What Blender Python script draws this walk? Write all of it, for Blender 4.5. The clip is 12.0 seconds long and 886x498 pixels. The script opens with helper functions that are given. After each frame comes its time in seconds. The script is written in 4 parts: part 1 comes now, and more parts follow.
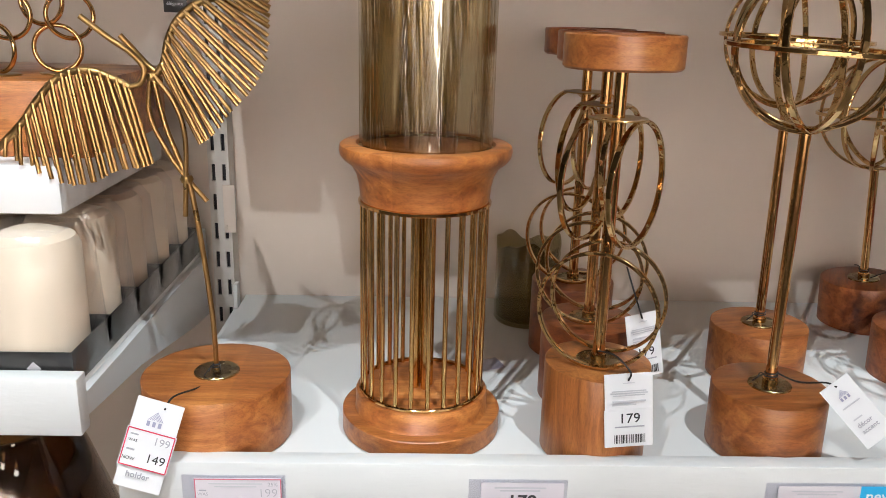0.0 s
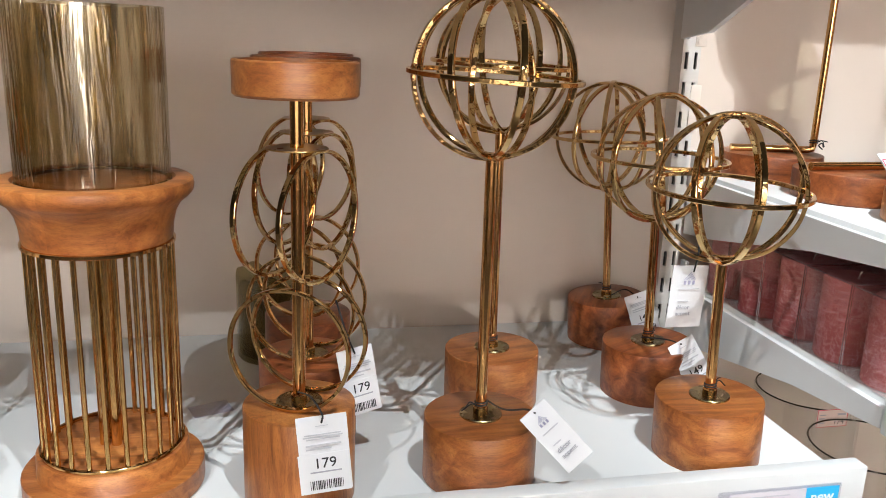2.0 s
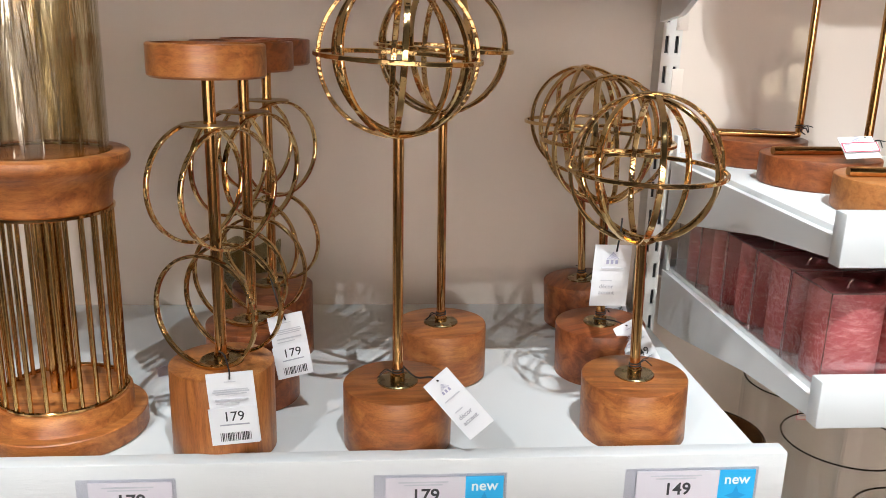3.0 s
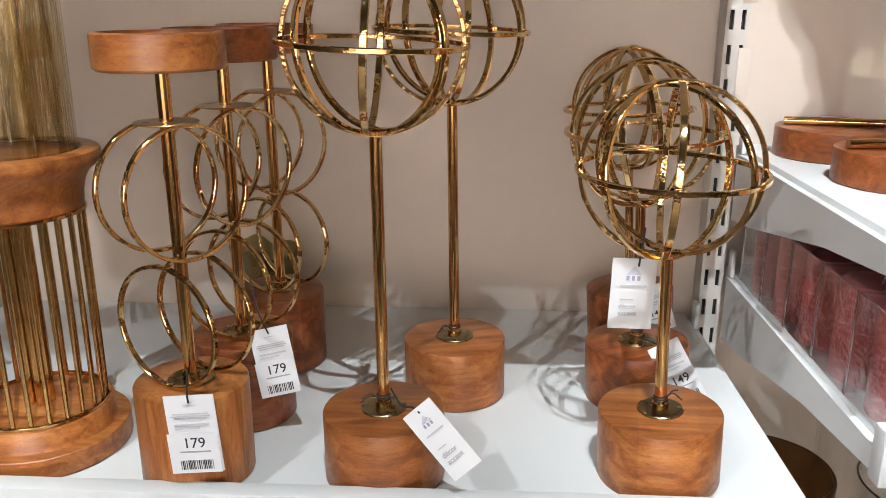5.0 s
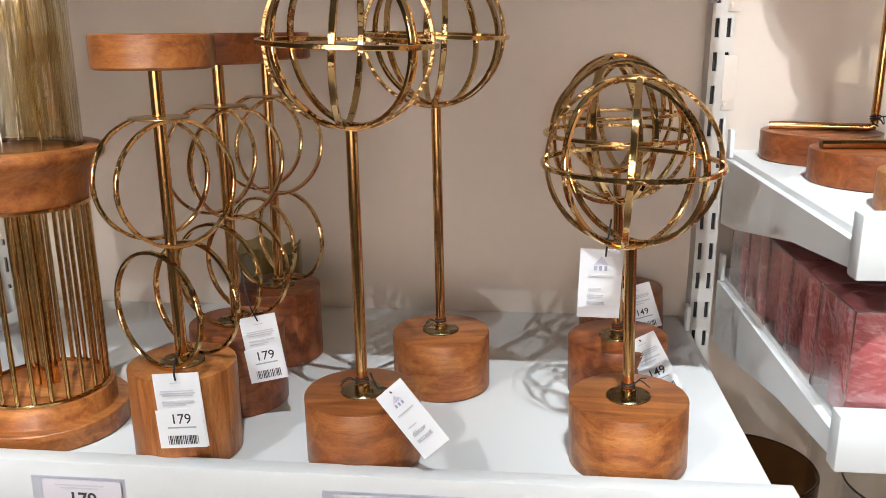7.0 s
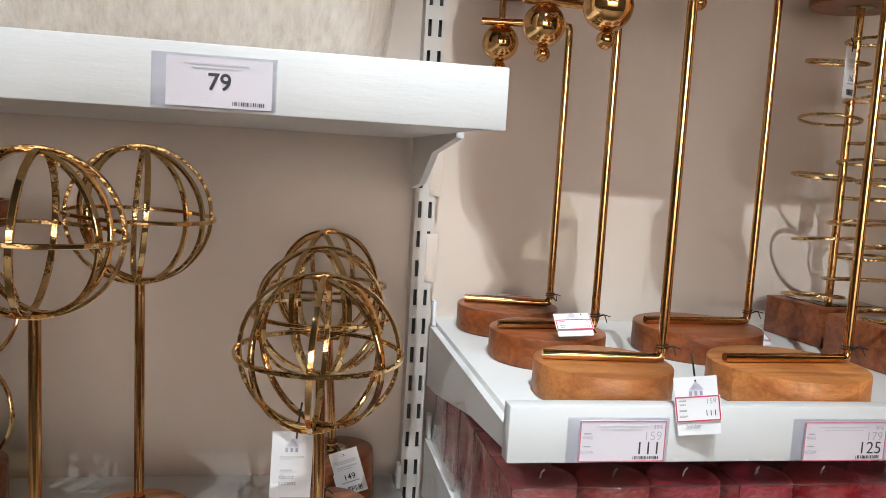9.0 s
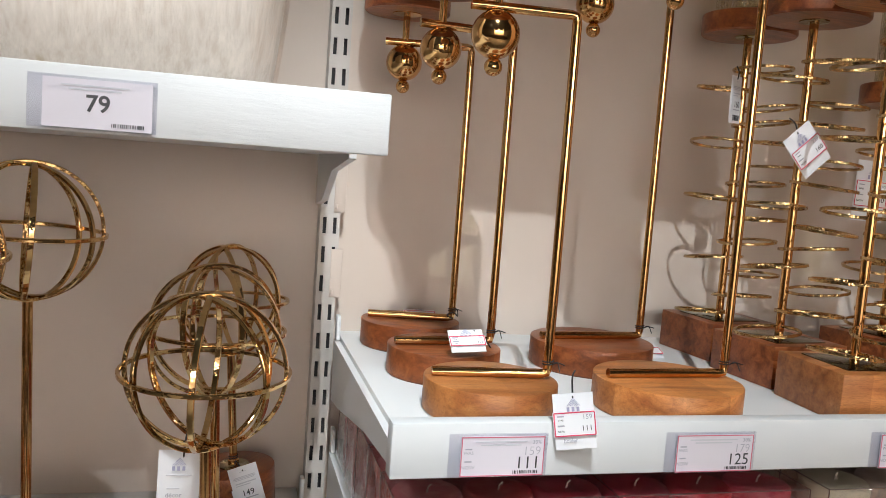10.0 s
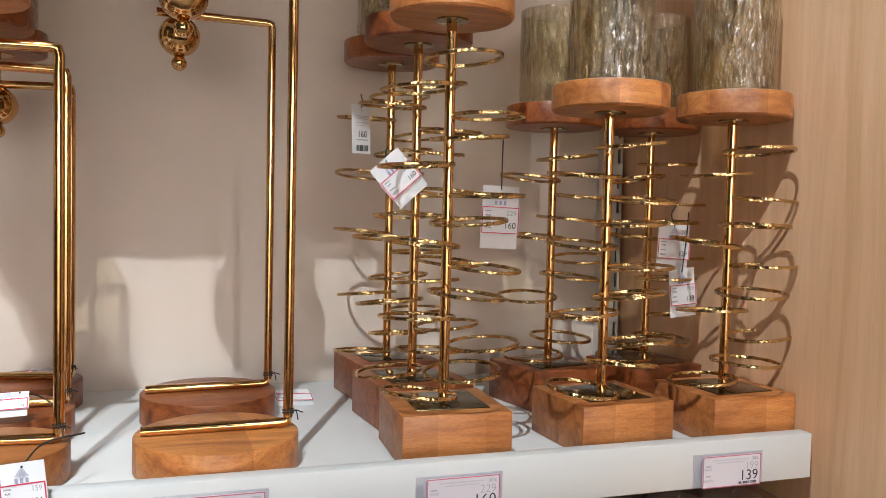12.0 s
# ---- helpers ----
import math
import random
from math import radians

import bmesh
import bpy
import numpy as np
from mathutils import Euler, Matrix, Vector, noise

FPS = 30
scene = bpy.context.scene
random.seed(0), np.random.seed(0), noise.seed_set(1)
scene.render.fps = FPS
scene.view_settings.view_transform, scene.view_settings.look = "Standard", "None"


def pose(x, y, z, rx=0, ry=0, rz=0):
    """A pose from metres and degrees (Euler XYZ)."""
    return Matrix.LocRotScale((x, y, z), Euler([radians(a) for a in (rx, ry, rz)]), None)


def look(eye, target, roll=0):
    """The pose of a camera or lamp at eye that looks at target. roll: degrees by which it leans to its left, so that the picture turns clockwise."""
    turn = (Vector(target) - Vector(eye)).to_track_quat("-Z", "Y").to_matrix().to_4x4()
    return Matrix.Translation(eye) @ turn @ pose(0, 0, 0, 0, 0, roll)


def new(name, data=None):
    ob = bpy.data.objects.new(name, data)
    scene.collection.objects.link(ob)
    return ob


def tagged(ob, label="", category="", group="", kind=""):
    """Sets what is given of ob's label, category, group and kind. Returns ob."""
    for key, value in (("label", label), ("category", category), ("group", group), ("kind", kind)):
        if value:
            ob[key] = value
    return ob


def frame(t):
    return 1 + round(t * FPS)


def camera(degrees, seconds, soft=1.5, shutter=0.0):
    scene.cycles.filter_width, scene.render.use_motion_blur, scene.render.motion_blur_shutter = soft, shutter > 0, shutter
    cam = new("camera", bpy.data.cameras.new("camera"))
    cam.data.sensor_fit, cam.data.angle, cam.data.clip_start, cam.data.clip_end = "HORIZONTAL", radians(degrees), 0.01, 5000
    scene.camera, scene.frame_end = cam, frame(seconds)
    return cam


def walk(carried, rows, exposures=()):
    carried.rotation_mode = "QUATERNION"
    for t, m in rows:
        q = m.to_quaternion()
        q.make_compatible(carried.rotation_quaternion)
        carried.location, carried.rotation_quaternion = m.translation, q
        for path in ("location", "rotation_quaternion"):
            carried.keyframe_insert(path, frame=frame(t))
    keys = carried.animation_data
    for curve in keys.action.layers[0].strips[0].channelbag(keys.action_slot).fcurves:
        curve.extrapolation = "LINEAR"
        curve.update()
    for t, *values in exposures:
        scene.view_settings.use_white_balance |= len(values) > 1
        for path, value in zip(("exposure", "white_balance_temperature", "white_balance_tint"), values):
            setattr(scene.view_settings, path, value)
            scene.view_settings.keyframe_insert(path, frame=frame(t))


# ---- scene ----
cam = camera(57.1, 12.0, soft=0.6)
scene.cycles.transparent_max_bounces = 32
PATH = [
    (0, (0.001, -0.001, 1.439), (0.063, 1.918, 0.877), 1.5),
    (0.5, (0.028, -0.013, 1.449), (0.146, 1.905, 0.895), 1.8),
    (1, (0.049, -0.02, 1.459), (0.263, 1.896, 0.927), 1.8),
    (1.5, (0.07, -0.001, 1.457), (0.418, 1.9, 0.944), 2.3),
    (2, (0.136, 0.021, 1.446), (0.554, 1.91, 0.941), 2.1),
    (2.5, (0.243, -0.007, 1.448), (0.55, 1.902, 0.939), 1.6),
    (3, (0.291, -0.038, 1.444), (0.462, 1.883, 0.913), 1.5),
    (3.2, (0.304, -0.044, 1.442), (0.449, 1.879, 0.911), 1.6),
    (4.8, (0.39, 0.058, 1.444), (0.367, 1.973, 0.869), 0.6),
    (5, (0.394, 0.053, 1.445), (0.291, 1.964, 0.866), -0.0),
    (5.5, (0.405, 0.04, 1.454), (0.193, 1.947, 0.888), -1.0),
    (6, (0.408, 0.033, 1.456), (0.155, 1.952, 0.952), -0.9),
    (6.5, (0.423, 0.029, 1.445), (0.132, 1.951, 0.977), -1.3),
    (7, (0.449, 0.017, 1.426), (0.25, 1.939, 0.908), -0.4),
    (7.5, (0.468, -0.004, 1.443), (0.45, 1.929, 0.93), 0.6),
    (7.7, (0.473, -0.011, 1.464), (0.536, 1.943, 1.044), 1.6),
    (9.3, (0.514, -0.019, 1.497), (0.912, 1.929, 1.284), 3.5),
    (9.5, (0.519, -0.027, 1.503), (0.943, 1.917, 1.292), 3.7),
    (10, (0.544, -0.039, 1.507), (1.054, 1.885, 1.316), 4.2),
    (10.5, (0.589, -0.073, 1.514), (1.2, 1.824, 1.344), 3.8),
    (11, (0.666, -0.126, 1.495), (1.366, 1.741, 1.333), 2.9),
    (11.5, (0.821, -0.1, 1.489), (1.533, 1.76, 1.307), 2.0),
    (11.7, (0.873, -0.087, 1.513), (1.582, 1.774, 1.331), 1.8),
    (12, (0.939, -0.094, 1.525), (1.563, 1.804, 1.434), 1.3),
]
walk(cam, [(t, look(eye, target, roll)) for t, eye, target, roll in PATH], exposures=((0, -0.08), (2.0, 0.0), (3.0, -0.08), (5.0, -0.08), (6.5, 0.04), (7.0, -0.02), (7.7, -0.22), (9.3, -0.48), (11.0, -0.50), (12, -0.38)))

# ---- light ----
world = bpy.data.worlds.new("world")
world.use_nodes = True
world.node_tree.nodes["Background"].inputs[0].default_value = (0.9, 0.85, 0.8, 1)
world.node_tree.nodes["Background"].inputs[1].default_value = 0.05
scene.world = world
COOL = (0.885, 0.965, 1.0)


def spot(eye, target, watts, size=0.008, cone=70):
    data = bpy.data.lights.new("spot_lamp", "SPOT")
    data.energy, data.color, data.shadow_soft_size = watts, COOL, size
    data.spot_size, data.spot_blend = radians(cone), 0.6
    ob = new("spot_lamp", data)
    ob.matrix_basis = look(eye, target)
    return ob


def fill_panel(x, y, z, wide, deep, watts, tilt=0.0):
    data = bpy.data.lights.new("fill_panel_lamp", "AREA")
    data.shape, data.size, data.size_y, data.energy, data.color = "RECTANGLE", wide, deep, watts, (1.0, 0.93, 0.88)
    ob = new("fill_panel_lamp", data)
    ob.matrix_basis = pose(x, y, z, tilt)
    return ob


# shop spots on the ceiling in front of the shelves; aisle downlights, panels down the shop and far-wall washers are
# unseen, added fill
spot((-0.75, -0.99, 2.98), (0.12, 0.8, 1.1), 102, cone=38)
spot((0.52, -0.35, 2.98), (0.25, 0.75, 1.1), 112, cone=44)
spot((0.60, -0.345, 2.98), (1.32, 0.72, 1.25), 155, cone=54)
# added fill spot, no known fitting: brightens candle fronts and fascia on the right
spot((1.40, -1.60, 2.98), (1.38, 0.62, 1.20), 62, cone=30)
spot((-0.32, -0.35, 2.98), (-0.35, 0.75, 1.15), 80, cone=30)
# unseen downlights, added so the floor bounces light up under the shelves
for px in (-1.2, 0.4, 2.0):
    spot((px, -1.55, 2.98), (px, -1.551, 0.0), 240, size=0.05, cone=54)
# unseen panels added for fill; the rear row brightens the far wall as a reflector
for px in (-1.8, 0.4, 2.6):
    fill_panel(px, -5.0, 3.15, 0.6, 0.6, 20)
    fill_panel(px, -8.45, 3.05, 0.6, 0.6, 600, tilt=-40)


# ---- materials ----
def material(name):
    m = bpy.data.materials.new(name)
    m.use_nodes = True
    return m, m.node_tree.nodes, m.node_tree.links, m.node_tree.nodes["Principled BSDF"]


def add(nodes, kind, **values):
    n = nodes.new(kind)
    for key, value in values.items():
        n.inputs[key].default_value = value
    return n


def coords(nodes, links, scale=(1, 1, 1), shift=True):
    """Object coordinates, moved by the object's random number."""
    tc = nodes.new("ShaderNodeTexCoord")
    mp = nodes.new("ShaderNodeMapping")
    mp.inputs["Scale"].default_value = scale
    links.new(tc.outputs["Object"], mp.inputs["Vector"])
    if shift:
        info = nodes.new("ShaderNodeObjectInfo")
        mul = nodes.new("ShaderNodeMath")
        mul.operation = "MULTIPLY"
        mul.inputs[1].default_value = 7.3
        links.new(info.outputs["Random"], mul.inputs[0])
        links.new(mul.outputs[0], mp.inputs["Location"])
    return mp.outputs["Vector"]


def ramp(nodes, links, source, stops):
    r = nodes.new("ShaderNodeValToRGB")
    while len(r.color_ramp.elements) < len(stops):
        r.color_ramp.elements.new(0.5)
    for e, (at, col) in zip(r.color_ramp.elements, stops):
        e.position, e.color = at, (*col, 1)
    links.new(source, r.inputs[0])
    return r.outputs["Color"]


def bump(nodes, links, bsdf, source, strength, distance):
    b = add(nodes, "ShaderNodeBump", Strength=strength, Distance=distance)
    links.new(source, b.inputs["Height"])
    links.new(b.outputs["Normal"], bsdf.inputs["Normal"])


def wood(name, dark, mid, light, rough=0.42, along=(1.0, 9.0, 9.0), size=8.0, figure=1.0):
    """Long grain: broad tone, streaks and pores, all stretched along the board."""
    m, nodes, links, b = material(name)
    v = coords(nodes, links, along)
    big = add(nodes, "ShaderNodeTexNoise", Scale=size, Detail=4.0, Roughness=0.55, Distortion=0.9)
    links.new(v, big.inputs["Vector"])
    streak = add(nodes, "ShaderNodeTexNoise", Scale=size * 4.5, Detail=5.0, Roughness=0.7, Distortion=0.3)
    links.new(v, streak.inputs["Vector"])
    fine = add(nodes, "ShaderNodeTexNoise", Scale=size * 22, Detail=3.0, Roughness=0.7)
    links.new(v, fine.inputs["Vector"])
    colour = ramp(nodes, links, big.outputs["Fac"], [(0.30, dark), (0.50, mid), (0.72, light)])
    info = nodes.new("ShaderNodeObjectInfo")
    place = nodes.new("ShaderNodeTexCoord")
    split = nodes.new("ShaderNodeSeparateXYZ")
    links.new(place.outputs["Object"], split.inputs[0])
    scaled = nodes.new("ShaderNodeMath")
    scaled.operation = "MULTIPLY_ADD"
    scaled.inputs[1].default_value = 21.0
    links.new(split.outputs["X"], scaled.inputs[0])
    links.new(info.outputs["Random"], scaled.inputs[2])
    whole = nodes.new("ShaderNodeMath")
    whole.operation = "FLOOR"
    links.new(scaled.outputs[0], whole.inputs[0])
    spread = nodes.new("ShaderNodeMath")
    spread.operation = "MULTIPLY_ADD"
    spread.inputs[1].default_value = 37.7
    links.new(info.outputs["Random"], spread.inputs[0])
    links.new(whole.outputs[0], spread.inputs[2])
    stave = nodes.new("ShaderNodeTexWhiteNoise")
    stave.noise_dimensions = "1D"
    links.new(spread.outputs[0], stave.inputs["W"])
    for source, stops, amount in (
            (stave.outputs["Value"], [(0.0, (0.70, 0.64, 0.60)), (1.0, (1.08, 1.08, 1.06))], 0.85 * figure),
            (info.outputs["Random"], [(0.0, (0.74, 0.70, 0.68)), (1.0, (1.12, 1.10, 1.06))], 1.0),
            (streak.outputs["Fac"], [(0.36, (0.42, 0.34, 0.30)), (0.52, (1.0, 1.0, 1.0))], 0.42 * figure),
            (fine.outputs["Fac"], [(0.34, (0.52, 0.46, 0.42)), (0.52, (1.0, 1.0, 1.0))], 0.55 * figure)):
        mix = nodes.new("ShaderNodeMix")
        mix.data_type, mix.blend_type = "RGBA", "MULTIPLY"
        mix.inputs["Factor"].default_value = amount
        links.new(colour, mix.inputs["A"])
        links.new(ramp(nodes, links, source, stops), mix.inputs["B"])
        colour = mix.outputs["Result"]
    links.new(colour, b.inputs["Base Color"])
    rr = nodes.new("ShaderNodeMapRange")
    rr.inputs["To Min"].default_value, rr.inputs["To Max"].default_value = rough - 0.1, rough + 0.14
    links.new(streak.outputs["Fac"], rr.inputs["Value"])
    links.new(rr.outputs["Result"], b.inputs["Roughness"])
    bump(nodes, links, b, fine.outputs["Fac"], 0.2, 0.0005)
    return m


def metal(name, colour, rough, hammered=0.0, scale=180.0):
    m, nodes, links, b = material(name)
    b.inputs["Metallic"].default_value = 1.0
    v = coords(nodes, links)
    n = add(nodes, "ShaderNodeTexNoise", Scale=scale, Detail=2.0)
    links.new(v, n.inputs["Vector"])
    c = ramp(nodes, links, n.outputs["Fac"], [(0.3, tuple(0.82 * a for a in colour)), (0.65, colour)])
    links.new(c, b.inputs["Base Color"])
    rr = nodes.new("ShaderNodeMapRange")
    rr.inputs["To Min"].default_value, rr.inputs["To Max"].default_value = rough * 0.7, rough * 1.5
    links.new(n.outputs["Fac"], rr.inputs["Value"])
    links.new(rr.outputs["Result"], b.inputs["Roughness"])
    if hammered:
        bump(nodes, links, b, n.outputs["Fac"], hammered, 0.004)
    return m


def paint(name, colour, rough=0.45, grain=(1, 1, 1), scale=30.0, depth=0.0004, vary=0.06, strength=0.25, mottle=None):
    m, nodes, links, b = material(name)
    v = coords(nodes, links, grain, shift=False)
    n = add(nodes, "ShaderNodeTexNoise", Scale=scale, Detail=6.0, Roughness=0.65)
    links.new(v, n.inputs["Vector"])
    big = add(nodes, "ShaderNodeTexNoise", Scale=2.6, Detail=2.0)
    links.new(v, big.inputs["Vector"])
    c = ramp(nodes, links, big.outputs["Fac"], [(0.3, tuple(a * (1 - vary) for a in colour)), (0.7, colour)])
    if mottle:
        mix = nodes.new("ShaderNodeMix")
        mix.data_type = "RGBA"
        mix.inputs["B"].default_value = (*mottle, 1)
        spread = nodes.new("ShaderNodeMapRange")
        spread.inputs["From Min"].default_value, spread.inputs["From Max"].default_value = 0.50, 0.72
        spread.inputs["To Max"].default_value = 0.85
        links.new(n.outputs["Fac"], spread.inputs["Value"])
        links.new(spread.outputs[0], mix.inputs["Factor"])
        links.new(c, mix.inputs["A"])
        c = mix.outputs["Result"]
    links.new(c, b.inputs["Base Color"])
    b.inputs["Roughness"].default_value = rough
    bump(nodes, links, b, n.outputs["Fac"], strength, depth)
    return m


def clear(name, tint, gloss=0.9, rough=0.03, ripple=0.0, along=(1, 1, 1), scale=30.0, lustre=None, cover=0.0, least=0.045, deep=None):
    """Thin clear wall: light passes tinted, gloss grows towards grazing. lustre: colour of a streaked metallic film on it."""
    m = bpy.data.materials.new(name)
    m.use_nodes = True
    nodes, links = m.node_tree.nodes, m.node_tree.links
    nodes.clear()
    out = nodes.new("ShaderNodeOutputMaterial")
    tr = nodes.new("ShaderNodeBsdfTransparent")
    tr.inputs["Color"].default_value = (*tint, 1)
    gl = nodes.new("ShaderNodeBsdfGlossy")
    gl.inputs["Roughness"].default_value = rough
    gl.inputs["Color"].default_value = (gloss, gloss, gloss, 1)
    lw = nodes.new("ShaderNodeLayerWeight")
    lw.inputs["Blend"].default_value = 0.5
    power = nodes.new("ShaderNodeMath")
    power.operation = "POWER"
    power.inputs[1].default_value = 4.0
    links.new(lw.outputs["Facing"], power.inputs[0])
    lift = nodes.new("ShaderNodeMapRange")
    lift.inputs["To Min"].default_value, lift.inputs["To Max"].default_value = least, 0.85
    links.new(power.outputs[0], lift.inputs["Value"])
    mix = nodes.new("ShaderNodeMixShader")
    links.new(lift.outputs[0], mix.inputs[0])
    links.new(tr.outputs[0], mix.inputs[1])
    links.new(gl.outputs[0], mix.inputs[2])
    last = mix.outputs[0]
    if ripple:
        v = coords(nodes, links, along)
        n = add(nodes, "ShaderNodeTexNoise", Scale=scale, Detail=3.0, Roughness=0.6, Distortion=0.4)
        links.new(v, n.inputs["Vector"])
        b = add(nodes, "ShaderNodeBump", Strength=ripple, Distance=0.004)
        links.new(n.outputs["Fac"], b.inputs["Height"])
        links.new(b.outputs["Normal"], gl.inputs["Normal"])
        links.new(b.outputs["Normal"], lw.inputs["Normal"])
        if deep:
            thick = add(nodes, "ShaderNodeTexNoise", Scale=scale * 0.7, Detail=2.0, Roughness=0.5)
            links.new(v, thick.inputs["Vector"])
            links.new(ramp(nodes, links, thick.outputs["Fac"], [(0.45, tint), (0.54, deep)]), tr.inputs["Color"])
        if lustre:
            film = nodes.new("ShaderNodeBsdfGlossy")
            film.inputs["Color"].default_value = (*lustre, 1)
            film.inputs["Roughness"].default_value = 0.10
            links.new(b.outputs["Normal"], film.inputs["Normal"])
            streak = add(nodes, "ShaderNodeTexNoise", Scale=scale * 1.3, Detail=4.0, Roughness=0.7)
            links.new(v, streak.inputs["Vector"])
            mask = nodes.new("ShaderNodeMapRange")
            mask.inputs["From Min"].default_value, mask.inputs["From Max"].default_value = 0.56, 0.60
            mask.inputs["To Min"].default_value, mask.inputs["To Max"].default_value = 0.03, cover
            links.new(streak.outputs["Fac"], mask.inputs["Value"])
            coat = nodes.new("ShaderNodeMixShader")
            links.new(mask.outputs[0], coat.inputs[0])
            links.new(last, coat.inputs[1])
            links.new(film.outputs[0], coat.inputs[2])
            last = coat.outputs[0]
    links.new(last, out.inputs[0])
    return m


def plain(name, colour, rough=0.5, metallic=0.0):
    m, nodes, links, b = material(name)
    b.inputs["Base Color"].default_value = (*colour, 1)
    b.inputs["Roughness"].default_value = rough
    b.inputs["Metallic"].default_value = metallic
    return m


ACACIA = wood("acacia_wood", (0.25, 0.074, 0.018), (0.45, 0.160, 0.043), (0.64, 0.275, 0.084), rough=0.32)
ACACIA_UP = wood("acacia_wood_upright_grain", (0.24, 0.076, 0.018), (0.44, 0.165, 0.045), (0.63, 0.275, 0.087), rough=0.32, along=(9, 9, 1.0))
# red-brown and mid-brown acacia, used only on pieces standing behind the front ones
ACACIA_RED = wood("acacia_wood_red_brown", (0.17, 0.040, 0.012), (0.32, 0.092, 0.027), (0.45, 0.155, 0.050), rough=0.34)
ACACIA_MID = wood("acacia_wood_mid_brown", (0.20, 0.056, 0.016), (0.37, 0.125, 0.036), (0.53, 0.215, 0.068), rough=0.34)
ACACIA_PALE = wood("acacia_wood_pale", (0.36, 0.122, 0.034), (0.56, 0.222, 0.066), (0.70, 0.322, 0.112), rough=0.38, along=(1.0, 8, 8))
OAK = wood("pale_oak_board", (0.63, 0.385, 0.225), (0.72, 0.46, 0.285), (0.78, 0.525, 0.345), rough=0.5, along=(9, 9, 0.5), size=4.0, figure=0.22)
GOLD = metal("polished_brass", (0.72, 0.42, 0.17), 0.075)
GOLD_ROD = metal("satin_brass_rod", (0.80, 0.53, 0.22), 0.13)
GOLD_HOOP = metal("beaten_brass_strip", (0.72, 0.48, 0.215), 0.075, hammered=0.16, scale=120.0)
GOLD_SOFT = metal("brushed_gold", (0.46, 0.285, 0.115), 0.29, scale=60.0)
GOLD_HAMMERED = metal("hammered_brass", (0.66, 0.46, 0.215), 0.13, hammered=0.45, scale=170.0)
SMOKED_PLATE = metal("dark_smoked_plate", (0.16, 0.135, 0.09), 0.12, hammered=0.25, scale=60.0)
BRASS_DARK = metal("aged_brass_plate", (0.34, 0.27, 0.15), 0.24, scale=90.0)
WHITE_STEEL = paint("white_painted_steel", (0.74, 0.747, 0.752), 0.38, scale=60.0, depth=0.0001)
WHITE_WOOD = paint("white_grained_board", (0.715, 0.725, 0.735), 0.45, grain=(2, 12, 12), scale=16.0, depth=0.0012, strength=0.35)
SMOOTH_BOARD = paint("white_smooth_board", (0.675, 0.692, 0.705), 0.42, grain=(2, 12, 12), scale=16.0, depth=0.0004, strength=0.12)
# shelf colour darkened to brown to paint the shade below the left bay
SHADED_BOARD = paint("shade_brown_board", (0.20, 0.165, 0.135), 0.5, grain=(2, 12, 12), scale=16.0, depth=0.0006, strength=0.2)
WALL = paint("greige_back_panel", (0.66, 0.572, 0.505), 0.5, grain=(1, 1, 0.25), scale=40.0, depth=0.0003, vary=0.05)
SHOP_WALL = paint("shop_wall_paint", (0.10, 0.085, 0.07), 0.8)
CEILING = paint("ceiling_paint", (0.10, 0.10, 0.10), 0.9)
# far wall and floor tones are made up: pale for bounce, dark for reflections
FAR_WALL = paint("pale_fill_wall_paint", (0.80, 0.77, 0.73), 0.8)
FLOOR = paint("pale_bounce_floor", (0.42, 0.37, 0.32), 0.35, scale=8.0, vary=0.2)
UPRIGHT_STEEL = paint("greige_white_steel", (0.58, 0.55, 0.52), 0.45, scale=60.0, depth=0.0001)
DARK_FLOOR = paint("dark_reflection_floor", (0.05, 0.028, 0.018), 0.9, scale=30.0, vary=0.2)
# near-black that stands for shade inside the upright's slots
SLOT_SHADE = plain("slot_shade_black", (0.02, 0.02, 0.022), 0.7)
PAPER = paint("white_card", (0.79, 0.79, 0.82), 0.6, scale=200.0, depth=0.00005, vary=0.02)
ROSE_PAPER = paint("rose_paper", (0.74, 0.60, 0.55), 0.6, scale=200.0, depth=0.00005, vary=0.02)
TICKET_PAPER = paint("lilac_white_ticket_paper", (0.69, 0.65, 0.71), 0.6, scale=200.0, depth=0.00005, vary=0.02)
INK = plain("black_ink", (0.03, 0.03, 0.035), 0.6)
GREY_INK = plain("grey_ink", (0.38, 0.38, 0.43), 0.6)
LIGHT_INK = plain("pale_grey_ink", (0.55, 0.55, 0.60), 0.6)
LILAC_INK = plain("lilac_ink", (0.33, 0.33, 0.47), 0.6)
PINK_INK = plain("rose_red_ink", (0.62, 0.14, 0.21), 0.6)
RED_INK = plain("crimson_ink", (0.62, 0.04, 0.10), 0.6)
BLUE_INK = plain("bright_blue_ink", (0.02, 0.42, 0.78), 0.5)
BLUE_DARK = plain("deeper_blue_ink", (0.01, 0.30, 0.66), 0.5)
WHITE_INK = plain("white_ink", (0.85, 0.85, 0.85), 0.5)
GREEN_INK = plain("leaf_green_ink", (0.10, 0.32, 0.06), 0.5)
STRING = plain("black_cotton_string", (0.012, 0.012, 0.014), 0.8)
POCKET = clear("clear_label_pocket", (0.92, 0.92, 0.95), rough=0.1)
FILM = clear("clear_shrink_film", (0.98, 0.96, 0.94), rough=0.16, ripple=0.45, scale=32.0, least=0.035)
BOX_FILM = clear("clear_box_plastic", (0.97, 0.94, 0.94), rough=0.12, ripple=0.7, scale=30.0, least=0.17)
